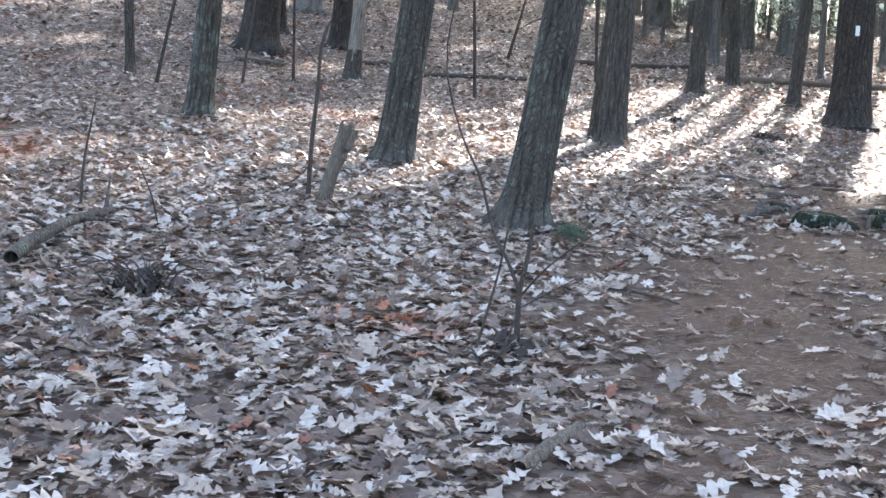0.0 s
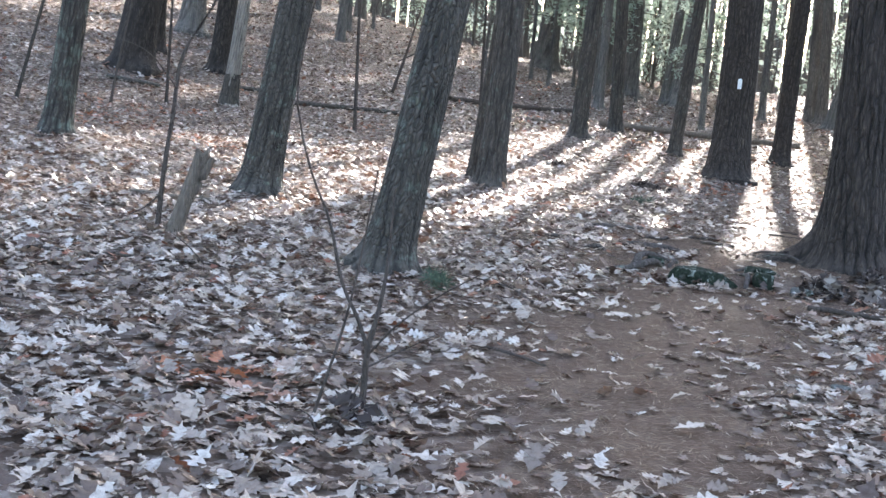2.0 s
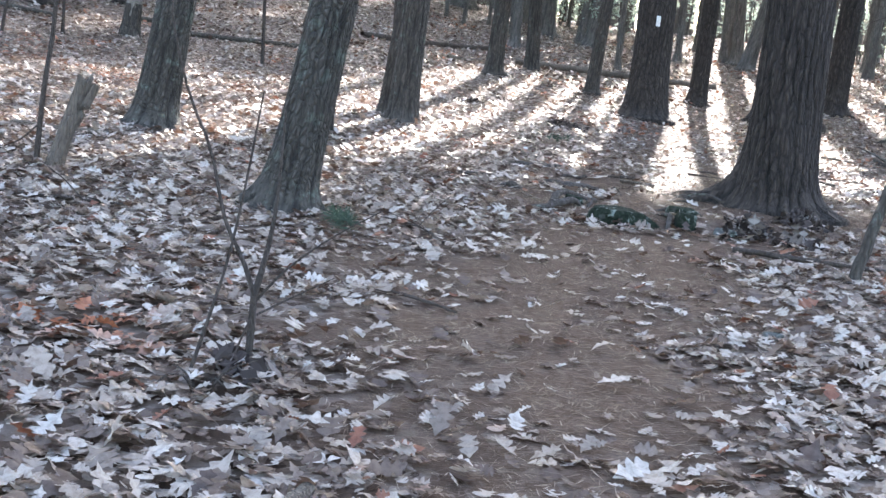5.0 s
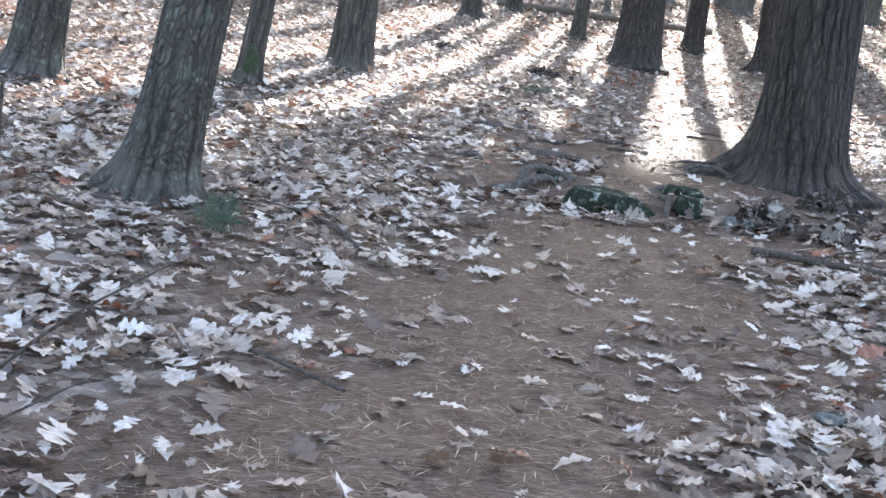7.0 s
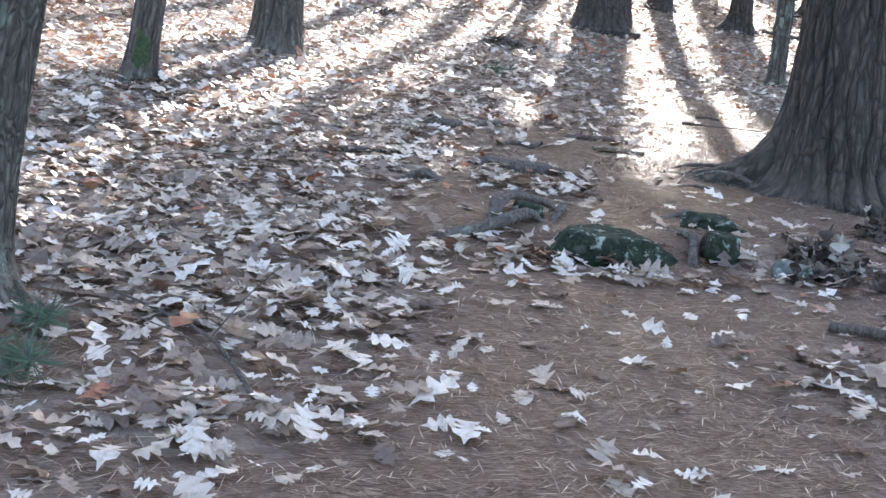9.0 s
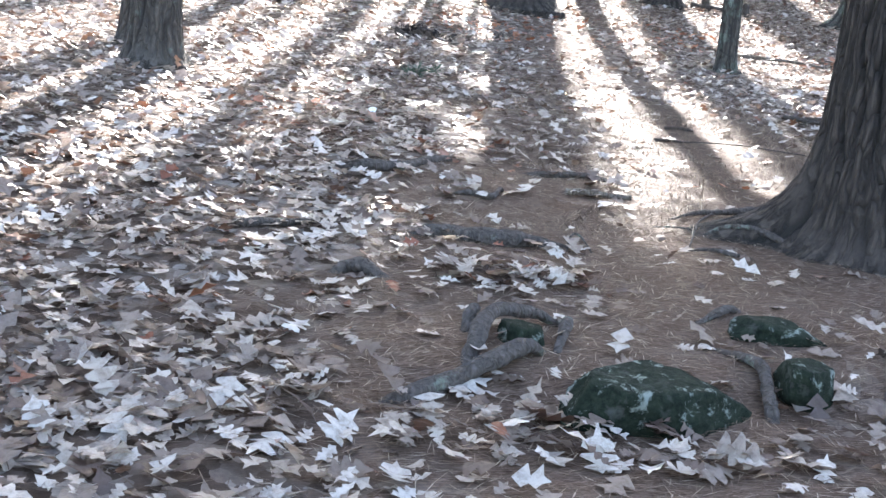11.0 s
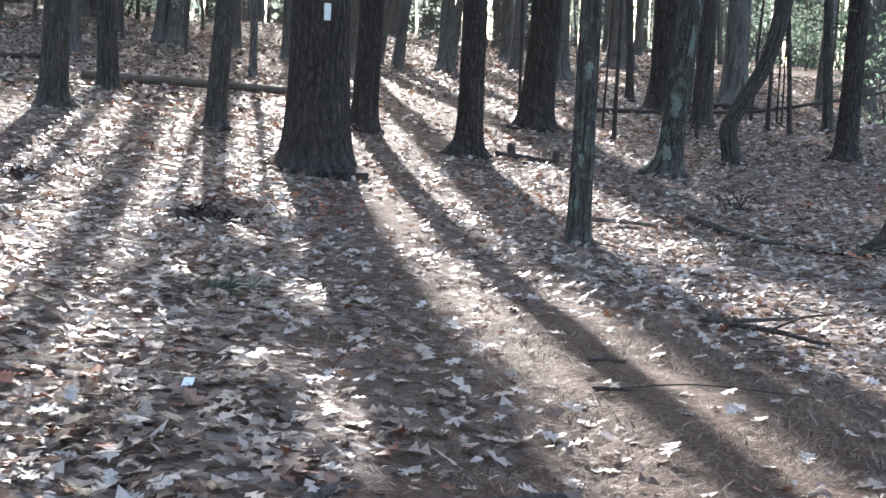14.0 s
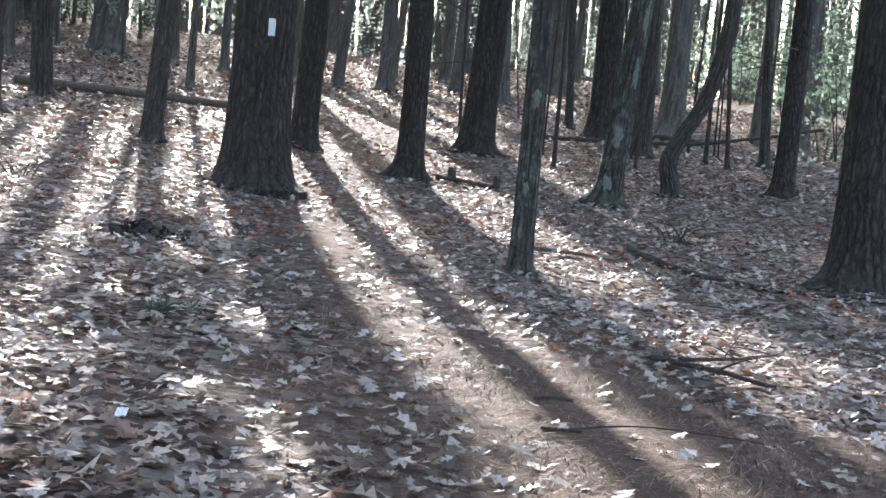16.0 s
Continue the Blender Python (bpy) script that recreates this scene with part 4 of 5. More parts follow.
root(((2.42, 10.78, -0.05), (2.6, 10.82, 0.02), (2.75, 10.88, 0.035), (2.88, 10.92, 0.04), (3.0, 10.98, 0.045), (3.1, 11.07, -0.02)), (0.02, 0.028, 0.034, 0.034, 0.03, 0.022), "thick grey root along the trail edge")
root(((3.74, 11.16, -0.02), (3.75, 10.98, 0.012), (3.76, 10.84, 0.03), (3.72, 10.72, 0.045), (3.69, 10.64, 0.02), (3.67, 10.58, -0.06)), (0.012, 0.017, 0.021, 0.024, 0.021, 0.016), "thin pale root hanging between two rocks")
FOOT = "thin pale root at the big pine's foot"
root(((4.86, 12.36, 0.0), (4.76, 12.46, 0.045), (4.68, 12.55, 0.06), (4.58, 12.62, 0.04), (4.47, 12.64, -0.02)), (0.02, 0.019, 0.016, 0.012, 0.007), FOOT)
root(((4.62, 12.24, -0.02), (4.47, 12.33, 0.02), (4.4, 12.4, 0.022), (4.31, 12.47, -0.015)), (0.012, 0.012, 0.01, 0.006), FOOT)
root(((5.0, 13.02, 0.02), (4.76, 12.95, 0.025), (4.57, 12.92, 0.018), (4.42, 12.9, -0.015)), (0.03, 0.017, 0.01, 0.006), FOOT)
root(((4.6, 12.6, 0.0), (4.47, 12.7, 0.012), (4.39, 12.74, 0.01), (4.28, 12.82, -0.01)), (0.007, 0.006, 0.005, 0.004), FOOT)
root(((4.72, 12.94, 0.02), (4.57, 12.8, 0.025), (4.45, 12.62, 0.018), (4.36, 12.48, 0.02), (4.29, 12.39, -0.01)), (0.006, 0.006, 0.005, 0.005, 0.004), FOOT)
root(((4.08, 11.5, -0.03), (3.99, 11.47, 0.02), (3.86, 11.4, 0.008), (3.73, 11.32, -0.02)), (0.014, 0.02, 0.014, 0.01), "pale root breaking through the needles")
root(((2.58, 11.98, -0.03), (2.65, 11.99, 0.02), (2.72, 11.95, 0.025), (2.8, 11.87, -0.03)), (0.025, 0.034, 0.034, 0.022), "short dark root knee in the leaves")
root(((3.69, 12.33, -0.01), (3.74, 12.41, 0.05), (3.78, 12.4, 0.05), (3.82, 12.33, -0.01)), (0.005, 0.005, 0.005, 0.004), "small looped root standing out of the needles")
root(((3.42, 13.29, -0.02), (3.52, 13.25, 0.012), (3.63, 13.18, 0.015), (3.7, 13.26, 0.03), (3.75, 13.36, -0.01)), (0.014, 0.018, 0.018, 0.014, 0.01))
root(((1.9, 12.3, -0.03), (2.3, 12.6, 0.012), (2.6, 12.65, 0.012), (2.9, 12.9, -0.03)), (0.015, 0.022, 0.02, 0.012))
root(((3.95, 13.9, -0.03), (4.15, 13.8, 0.01), (4.4, 13.75, 0.012), (4.6, 13.6, -0.03)), (0.015, 0.025, 0.02, 0.012))


root(((3.27, 11.3, 0.03), (3.24, 11.22, 0.045), (3.17, 11.1, 0.02), (3.09, 10.99, -0.06)), (0.014, 0.022, 0.018, 0.012), "short upright root end in the needles")
root(((2.97, 11.4, 0.045), (2.93, 11.33, 0.04), (2.88, 11.24, -0.03)), (0.018, 0.022, 0.016), "short broken root end in the needles")


def stub(x, y, r, h, lean, label, name="stump", cut=0.02):
    """A short broken or cut stem with an uneven top."""
    seg, rings = 20, 14
    z = np.linspace(-0.15, h, rings)
    th = np.linspace(0, 2 * np.pi, seg, endpoint=False)
    Z, T = np.meshgrid(z, th, indexing="ij")
    R = r * (1 + 0.35 * np.exp(-np.maximum(Z, 0) / 0.08)) + 0.06 * r * np.sin(6 * T + 7 * Z)
    top = (np.arange(rings) == rings - 1)[:, None] * cut * (np.sin(2 * T + 1) + 0.6 * np.sin(5 * T))
    V = np.stack([lean[0] * Z + R * np.cos(T), lean[1] * Z + R * np.sin(T), Z + top], -1).reshape(-1, 3)
    i, j = np.meshgrid(np.arange(rings - 1), np.arange(seg), indexing="ij")
    a, b = (i * seg + j).ravel(), (i * seg + (j + 1) % seg).ravel()
    quads = np.stack([a, b, b + seg, a + seg], 1)
    cap = len(V)
    V = np.concatenate([V, [[lean[0] * h, lean[1] * h, h - 0.01]]])
    last = (rings - 1) * seg
    lids = np.array([(k, (k + 1) % seg, seg) for k in range(seg)])
    rim = np.concatenate([V[last:last + seg], V[cap:]])
    thing = empty(name, x, y, gz(x, y), label, "stump")
    part("stem", mesh_of("stem", V, quads, DEAD_WOOD if name == "broken_stake" else TWIG_BARK), thing)
    tops = mesh_of("broken_top", rim, lids, DEAD_WOOD, False)
    part("broken_top", tops, thing, "pale splintered wood")
    return thing


stake = stub(-0.93, 10.38, 0.055, 0.64, (0.27, -0.02), "short weathered broken stake leaning, forked at its top", "broken_stake", 0.03)
part("prong", mesh_of("prong", *sweep(smooth_line([(0.06, 0, 0.22), (0.17, -0.02, 0.42), (0.25, -0.02, 0.60)], 10), np.linspace(0.045, 0.03, 10), 12), DEAD_WOOD), stake, "second prong of split wood")
stub(11.10, 25.12, 0.058, 0.21, (0, 0), "small dark sawn stump beside a fallen stick")
stub(11.60, 24.76, 0.048, 0.19, (0.02, 0), "small dark sawn stump among leaves")


def stick(points, r0, r1, label, name="fallen_branch", mat=None, n=18, seg=8, twigs=0, seed=1):
    """A stem lying on the ground or leaning: points as x, y, height over the ground."""
    rng = np.random.default_rng(seed)
    p = smooth_line([(x, y, gz(x, y) + h) for x, y, h in points], n)
    p = p + rng.normal(0, 0.12 * r0, p.shape)
    thing = empty(name, *p[0], label, "branch" if r0 < 0.06 else "log")
    o = p[0]
    part("stem", mesh_of("stem", *sweep(p - o, np.linspace(r0, r1, n), seg), mat or TWIG_BARK), thing)
    for i in range(twigs):
        k = int(rng.integers(n // 4, n - 1))
        d = np.array([rng.normal(), rng.normal(), abs(rng.normal()) * 0.4])
        d *= 0.35 / np.linalg.norm(d)
        q = smooth_line([p[k] - o, p[k] - o + d * 0.5, p[k] - o + d + (0, 0, -0.03)], 6)
        part("twig", mesh_of("twig", *sweep(q, np.linspace(r1 * 0.7, 0.002, 6), 5), mat or TWIG_BARK), thing)
    return thing


stick(((7.2, 33.8, 0.13), (9.2, 33.6, 0.14), (10.8, 33.0, 0.14), (12.2, 32.4, 0.12)), 0.085, 0.07, "long grey fallen log lying across the slope", "fallen_log", DEAD_WOOD, 24, 12)
stick(((3.2, 34.5, 0.08), (5.4, 36.4, 0.08), (7.4, 38.4, 0.08)), 0.08, 0.06, "dark fallen log far up the slope", "fallen_log", TWIG_BARK, 20, 10)
stick(((4.9, 30.6, 0.06), (6.4, 31.3, 0.06)), 0.06, 0.05, "short grey fallen log on the leaves", "fallen_log", DEAD_WOOD, 14, 10)
stick(((-0.95, 27.2, 0.05), (0.5, 27.7, 0.05), (1.8, 28.0, 0.05)), 0.055, 0.045, "thin fallen log in the leaves", "fallen_log", LOG_BARK, 16, 10)
stick(((-4.3, 26.0, 0.05), (-3.3, 26.2, 0.05)), 0.05, 0.04, "thin fallen log in the leaves", "fallen_log", LOG_BARK, 12, 10)
stick(((-1.9, 28.3, 0.06), (-0.9, 28.6, 0.05)), 0.05, 0.04, "thin fallen log in the leaves", "fallen_log", LOG_BARK, 12, 10)
stick(((15.6, 30.0, 0.05), (17.4, 29.3, 0.1), (19.0, 28.6, 0.35), (20.8, 27.4, 0.75)), 0.045, 0.03, "long dark fallen trunk propped above the slope", "fallen_log", TWIG_BARK, 24, 9, 3, 2)
stick(((18.0, 29.9, 0.3), (19.3, 29.3, 0.42)), 0.04, 0.03, "dark fallen branch resting on the slope", twigs=2, seed=3)
stick(((10.9, 25.2, 0.06), (11.3, 24.9, 0.05), (11.55, 24.8, 0.05)), 0.045, 0.035, "short stick lying between two stumps", seed=4)
stick(((-1.55, 12.2, 0.03), (-1.1, 12.1, 0.04), (-0.75, 12.2, 0.03)), 0.03, 0.025, "reddish broken branch lying in leaves", mat=DEAD_WOOD, seed=5)
stick(((-1.75, 9.0, 0.03), (-1.0, 9.0, 0.04), (-0.3, 8.9, 0.03)), 0.014, 0.008, "dark thin branch lying in leaves", twigs=2, seed=6)
stick(((3.85, 9.68, 0.03), (4.26, 9.42, 0.05), (5.0, 9.1, 0.04)), 0.022, 0.014, "dark stick beside the trail", twigs=1, seed=7)
stick(((5.4, 15.0, 0.02), (6.0, 15.0, 0.03), (6.5, 14.7, 0.02)), 0.005, 0.003, "thin twig lying on the needles", twigs=0, seed=8)
stick(((10.75, 20.9, 0.05), (10.55, 19.9, 0.025), (10.6, 18.9, 0.03), (11.3, 18.2, 0.02), (12.2, 17.8, 0.015)), 0.032, 0.02, "long grey fallen branch on the slope", mat=LOG_BARK, twigs=2, seed=9)
stick(((7.2, 16.35, 0.05), (7.34, 15.95, 0.06), (7.45, 15.55, 0.05)), 0.019, 0.015, "dark rotting branch lying in leaves", twigs=2, seed=10)
stick(((7.3, 16.2, 0.06), (7.75, 16.15, 0.08), (8.25, 16.3, 0.06)), 0.014, 0.008, "dark branch lying in leaves", twigs=3, seed=20)
stick(((5.40, 15.02, 0.03), (5.47, 14.96, 0.035), (5.56, 14.93, 0.03)), 0.009, 0.007, "short dark bark piece on the needles", n=8, seed=21)
stick(((5.74, 15.55, 0.03), (5.82, 15.49, 0.035), (5.92, 15.46, 0.03)), 0.012, 0.009, "short dark bark piece on the needles", n=8, seed=22)
stick(((4.10, 13.38, 0.025), (4.25, 13.32, 0.03), (4.42, 13.25, 0.025)), 0.018, 0.014, "grey stick lying across the trail", mat=DEAD_WOOD, n=10, seed=23)
stick(((-2.40, 7.1, 0.08), (-2.35, 7.9, 0.12), (-2.30, 8.9, 0.08)), 0.045, 0.03, "mossy fallen branch in the leaves", mat=LOG_BARK, twigs=3, seed=24)
stick(((9.2, 20.9, 0.02), (9.8, 20.5, 0.04), (10.3, 20.0, 0.02)), 0.025, 0.012, "pale bare stick in sunlit leaves", mat=DEAD_WOOD, twigs=1, seed=11)
stick(((1.05, 7.3, 0.02), (1.25, 7.05, 0.03), (1.4, 6.9, 0.02)), 0.010, 0.006, "thin twig at the trail edge", seed=12)
stick(((0.35, 4.15, 0.05), (0.5, 4.4, 0.06), (0.62, 4.65, 0.04)), 0.03, 0.022, "weathered grey branch piece in the leaves", mat=DEAD_WOOD, seed=13)
stick(((1.62, 8.75, 0.02), (1.5, 9.2, 0.05), (1.2, 9.7, 0.03)), 0.008, 0.004, "thin bare twig among leaves", twigs=2, seed=14)
stick(((4.35, 8.85, -0.05), (4.48, 8.83, 0.56), (4.75, 8.8, 1.4), (4.9, 8.8, 2.6)), 0.042, 0.02, "slim leaning sapling beside the trail", "sapling", LOG_BARK, 20, 12, 2, 15)


def sapling(x, y, stems, label, view):
    """Thin stems given across, up and behind, seen along view (a heading in degrees)."""
    c, s = math.cos(radians(view)), math.sin(radians(view))
    thing = empty("sapling", x, y, gz(x, y), label, "sapling")
    for pts, r0, r1 in stems:
        p = smooth_line([(c * a + s * b, -s * a + c * b, h) for a, h, b in pts], 16)
        part("stem", mesh_of("stem", *sweep(p, np.linspace(r0, r1, 16), 7), TWIG_BARK), thing)
    return thing


sapling(0.45, 6.05, (
    (((0, -0.08, 0), (0, 0.1, 0), (0.0, 0.25, 0.0)), 0.016, 0.014),
    (((0, 0.24, 0), (-0.06, 0.38, 0), (-0.14, 0.52, 0.02), (-0.22, 0.78, 0.05), (-0.33, 1.0, 0.08), (-0.42, 1.35, 0.1), (-0.36, 1.8, 0.1)), 0.010, 0.003),
    (((0, 0.24, 0), (0.03, 0.4, 0.03), (0.05, 0.6, 0.05), (0.05, 0.95, 0.08)), 0.014, 0.004),
    (((0.01, 0.22, 0), (0.12, 0.36, -0.03), (0.28, 0.5, -0.05), (0.46, 0.62, -0.05)), 0.006, 0.002),
    (((0.01, 0.16, 0), (0.12, 0.22, 0.05), (0.3, 0.32, 0.1)), 0.005, 0.002)), "forked bare sapling at the trail edge", 5)
sapling(0.22, 5.75, (
    (((0, -0.06, 0), (0.06, 0.18, 0), (0.12, 0.45, 0.02), (0.16, 0.75, 0.03), (0.19, 1.05, 0.03)), 0.008, 0.003),
    (((0.14, -0.05, 0.05), (0.18, 0.12, 0.05), (0.22, 0.24, 0.06)), 0.006, 0.003)), "thin bare shoots in the fallen leaves", 5)
sapling(-1.07, 10.5, (
    (((0, -0.08, 0), (0.02, 0.5, 0), (0.05, 0.9, 0.02), (0.08, 1.35, 0.03), (0.28, 1.75, 0.05), (0.42, 2.2, 0.08), (0.5, 3.0, 0.1)), 0.022, 0.006),
    (((0.03, 0.3, 0), (-0.1, 0.16, -0.05), (-0.2, 0.1, -0.1)), 0.008, 0.003),
    (((0.06, 1.1, 0), (-0.2, 1.35, 0.1), (-0.5, 1.45, 0.15)), 0.006, 0.002)), "thin dark sapling beside a broken stake", 5)
sapling(-1.95, 8.9, ((((0, -0.05, 0), (-0.06, 0.2, 0), (-0.16, 0.42, 0)), 0.008, 0.003), (((0, 0.0, 0), (0.15, 0.05, 0), (0.32, -0.02, 0)), 0.008, 0.004)), "dark bent shoot in the leaves", 0)
sapling(-2.6, 9.2, ((((0, -0.05, 0), (0.02, 0.35, 0), (0.1, 0.8, 0)), 0.014, 0.006),), "thin bare shoot in the leaves", 0)
sapling(-3.6, 22.6, ((((0, -0.05, 0), (0.1, 0.8, 0), (0.3, 2.2, 0)), 0.03, 0.012),), "thin bare sapling in the leaves", 5)
sapling(1.6, 33.5, ((((0, -0.05, 0), (0.25, 0.9, 0), (0.55, 2.2, 0)), 0.05, 0.02),), "thin bare leaning sapling up the slope", 5)


def bare_brush(x, y, size, count, seed, label):
    """A low tangle of thin dead stems."""
    rng = np.random.default_rng(seed)
    thing = empty("brush_tangle", x, y, gz(x, y), label, "brush")
    for i in range(count):
        a, ln = rng.random() * 6.28, size * (0.5 + rng.random())
        s = rng.normal(0, 0.25 * size, 2)
        q = smooth_line([(s[0], s[1], -0.03), (s[0] + 0.4 * ln * math.cos(a), s[1] + 0.4 * ln * math.sin(a), 0.45 * ln), (s[0] + ln * math.cos(a), s[1] + ln * math.sin(a), ln * rng.uniform(0.1, 0.8))], 8)
        part("stem", mesh_of("stem", *sweep(q, np.linspace(0.007, 0.002, 8), 5), TWIG_BARK), thing)
    return thing


bare_brush(-1.55, 6.75, 0.27, 30, 1, "dark tangle of thin dead stems in the leaves")
bare_brush(-1.2, 6.2, 0.12, 7, 2, "small tangle of dead stems in the leaves")
bare_brush(0.28, 5.6, 0.12, 9, 3, "dry shoots and twigs at the saplings' feet")
bare_brush(11.9, 21.4, 0.35, 14, 4, "tangle of dead twigs on the slope")
bare_brush(4.9, 22.9, 0.25, 12, 5, "dark tangle of twigs and leaves in the sun")
bare_brush(6.2, 20.6, 0.15, 7, 6, "small clump of dry stems in the leaves")


# ---------------------------------------------------------------- fallen leaves
def leaf_template(lobes, detail, notch=0.06):
    """A dry oak leaf, 1 long, lying along x: pointed lobes on both sides of its rib. Returns verts and triangles."""
    if detail == 0:
        v = np.array([(0, 0, 0), (0.35, 0.26, 0), (1, 0, 0), (0.35, -0.26, 0), (0.62, 0.2, 0), (0.62, -0.2, 0)], float)
        return v, np.array([(0, 3, 1), (3, 5, 1), (5, 4, 1), (5, 2, 4)])
    if detail == 1:
        edge = [(-0.1, 0.0), (0.3, 0.33), (0.4, 0.10), (0.72, 0.34), (0.78, 0.1), (1.0, 0.0)]
    else:
        edge = [(-0.22, 0.006)]
        for i in range(lobes):
            f = (i + 0.6) / (lobes + 0.35)
            w = 0.37 * math.sin(math.pi * (0.2 + 0.62 * f))
            edge += [(f - 0.12, notch), (f - 0.02, w * 0.86), (f + 0.085, w)]
        edge += [(0.9, notch * 0.9), (1.03, 0.0)]
    n = len(edge)
    v = [(a, b, 0) for a, b in edge] + [(a, 0, 0) for a, b in edge[1:-1]] + [(a, -b, 0) for a, b in edge[1:-1]]
    rib = [0] + list(range(n, 2 * n - 2)) + [n - 1]
    low = [0] + list(range(2 * n - 2, 3 * n - 4)) + [n - 1]
    tri = []
    for k in range(n - 1):
        for quad in ((rib[k], rib[k + 1], k + 1, k), (low[k], low[k + 1], rib[k + 1], rib[k])):
            for t in ((quad[0], quad[1], quad[2]), (quad[0], quad[2], quad[3])):
                if len(set(t)) == 3:
                    tri.append(t)
    return np.array(v, float), np.array(tri)


def scatter_leaves(xy, template, size, rng, lift=0.03, tilt=0.26):
    """Leaves at the given places, each turned, tilted and curled its own way."""
    tv, tf = template
    n = len(xy)
    s = size * (0.5 + 0.9 * rng.random(n) ** 1.6)
    yaw, roll, pitch = rng.uniform(0, 2 * np.pi, n), rng.normal(0, tilt, n), rng.normal(0, tilt, n)
    curl, bow = rng.normal(0.08, 0.26, n), rng.normal(0.05, 0.2, n)
    x = np.repeat(tv[None, :, 0] - 0.5, n, 0) * s[:, None]
    y = np.repeat(tv[None, :, 1], n, 0) * s[:, None] * (0.85 + 0.4 * rng.random(n))[:, None]
    z = (curl[:, None] * (y / s[:, None]) ** 2 * 2.0 + bow[:, None] * (x / s[:, None]) ** 2) * s[:, None]
    z = z + s[:, None] * (0.03 * np.sin(x / s[:, None] * 14 + yaw[:, None] * 3) + rng.normal(0, 0.012, x.shape))
    y, z = y * np.cos(roll)[:, None] - z * np.sin(roll)[:, None], y * np.sin(roll)[:, None] + z * np.cos(roll)[:, None]
    x, z = x * np.cos(pitch)[:, None] - z * np.sin(pitch)[:, None], x * np.sin(pitch)[:, None] + z * np.cos(pitch)[:, None]
    X = xy[:, 0:1] + x * np.cos(yaw)[:, None] - y * np.sin(yaw)[:, None]
    Y = xy[:, 1:2] + x * np.sin(yaw)[:, None] + y * np.cos(yaw)[:, None]
    low = np.minimum(z.min(1), 0)[:, None]
    Z = ground_z(xy[:, 0], xy[:, 1])[:, None] + z - low * 0.8 + 0.003 + lift * rng.random(n)[:, None]
    v = np.stack([X, Y, Z], -1).reshape(-1, 3)
    f = (tf[None] + (np.arange(n) * len(tv))[:, None, None]).reshape(-1, tf.shape[1])
    return v, f


def sown(x0, x1, y0, y1, per_m2, rng, cover=litter_cover):
    n = int((x1 - x0) * (y1 - y0) * per_m2)
    p = np.stack([rng.uniform(x0, x1, n), rng.uniform(y0, y1, n)], 1)
    return p[rng.random(n) < cover(p[:, 0], p[:, 1])]


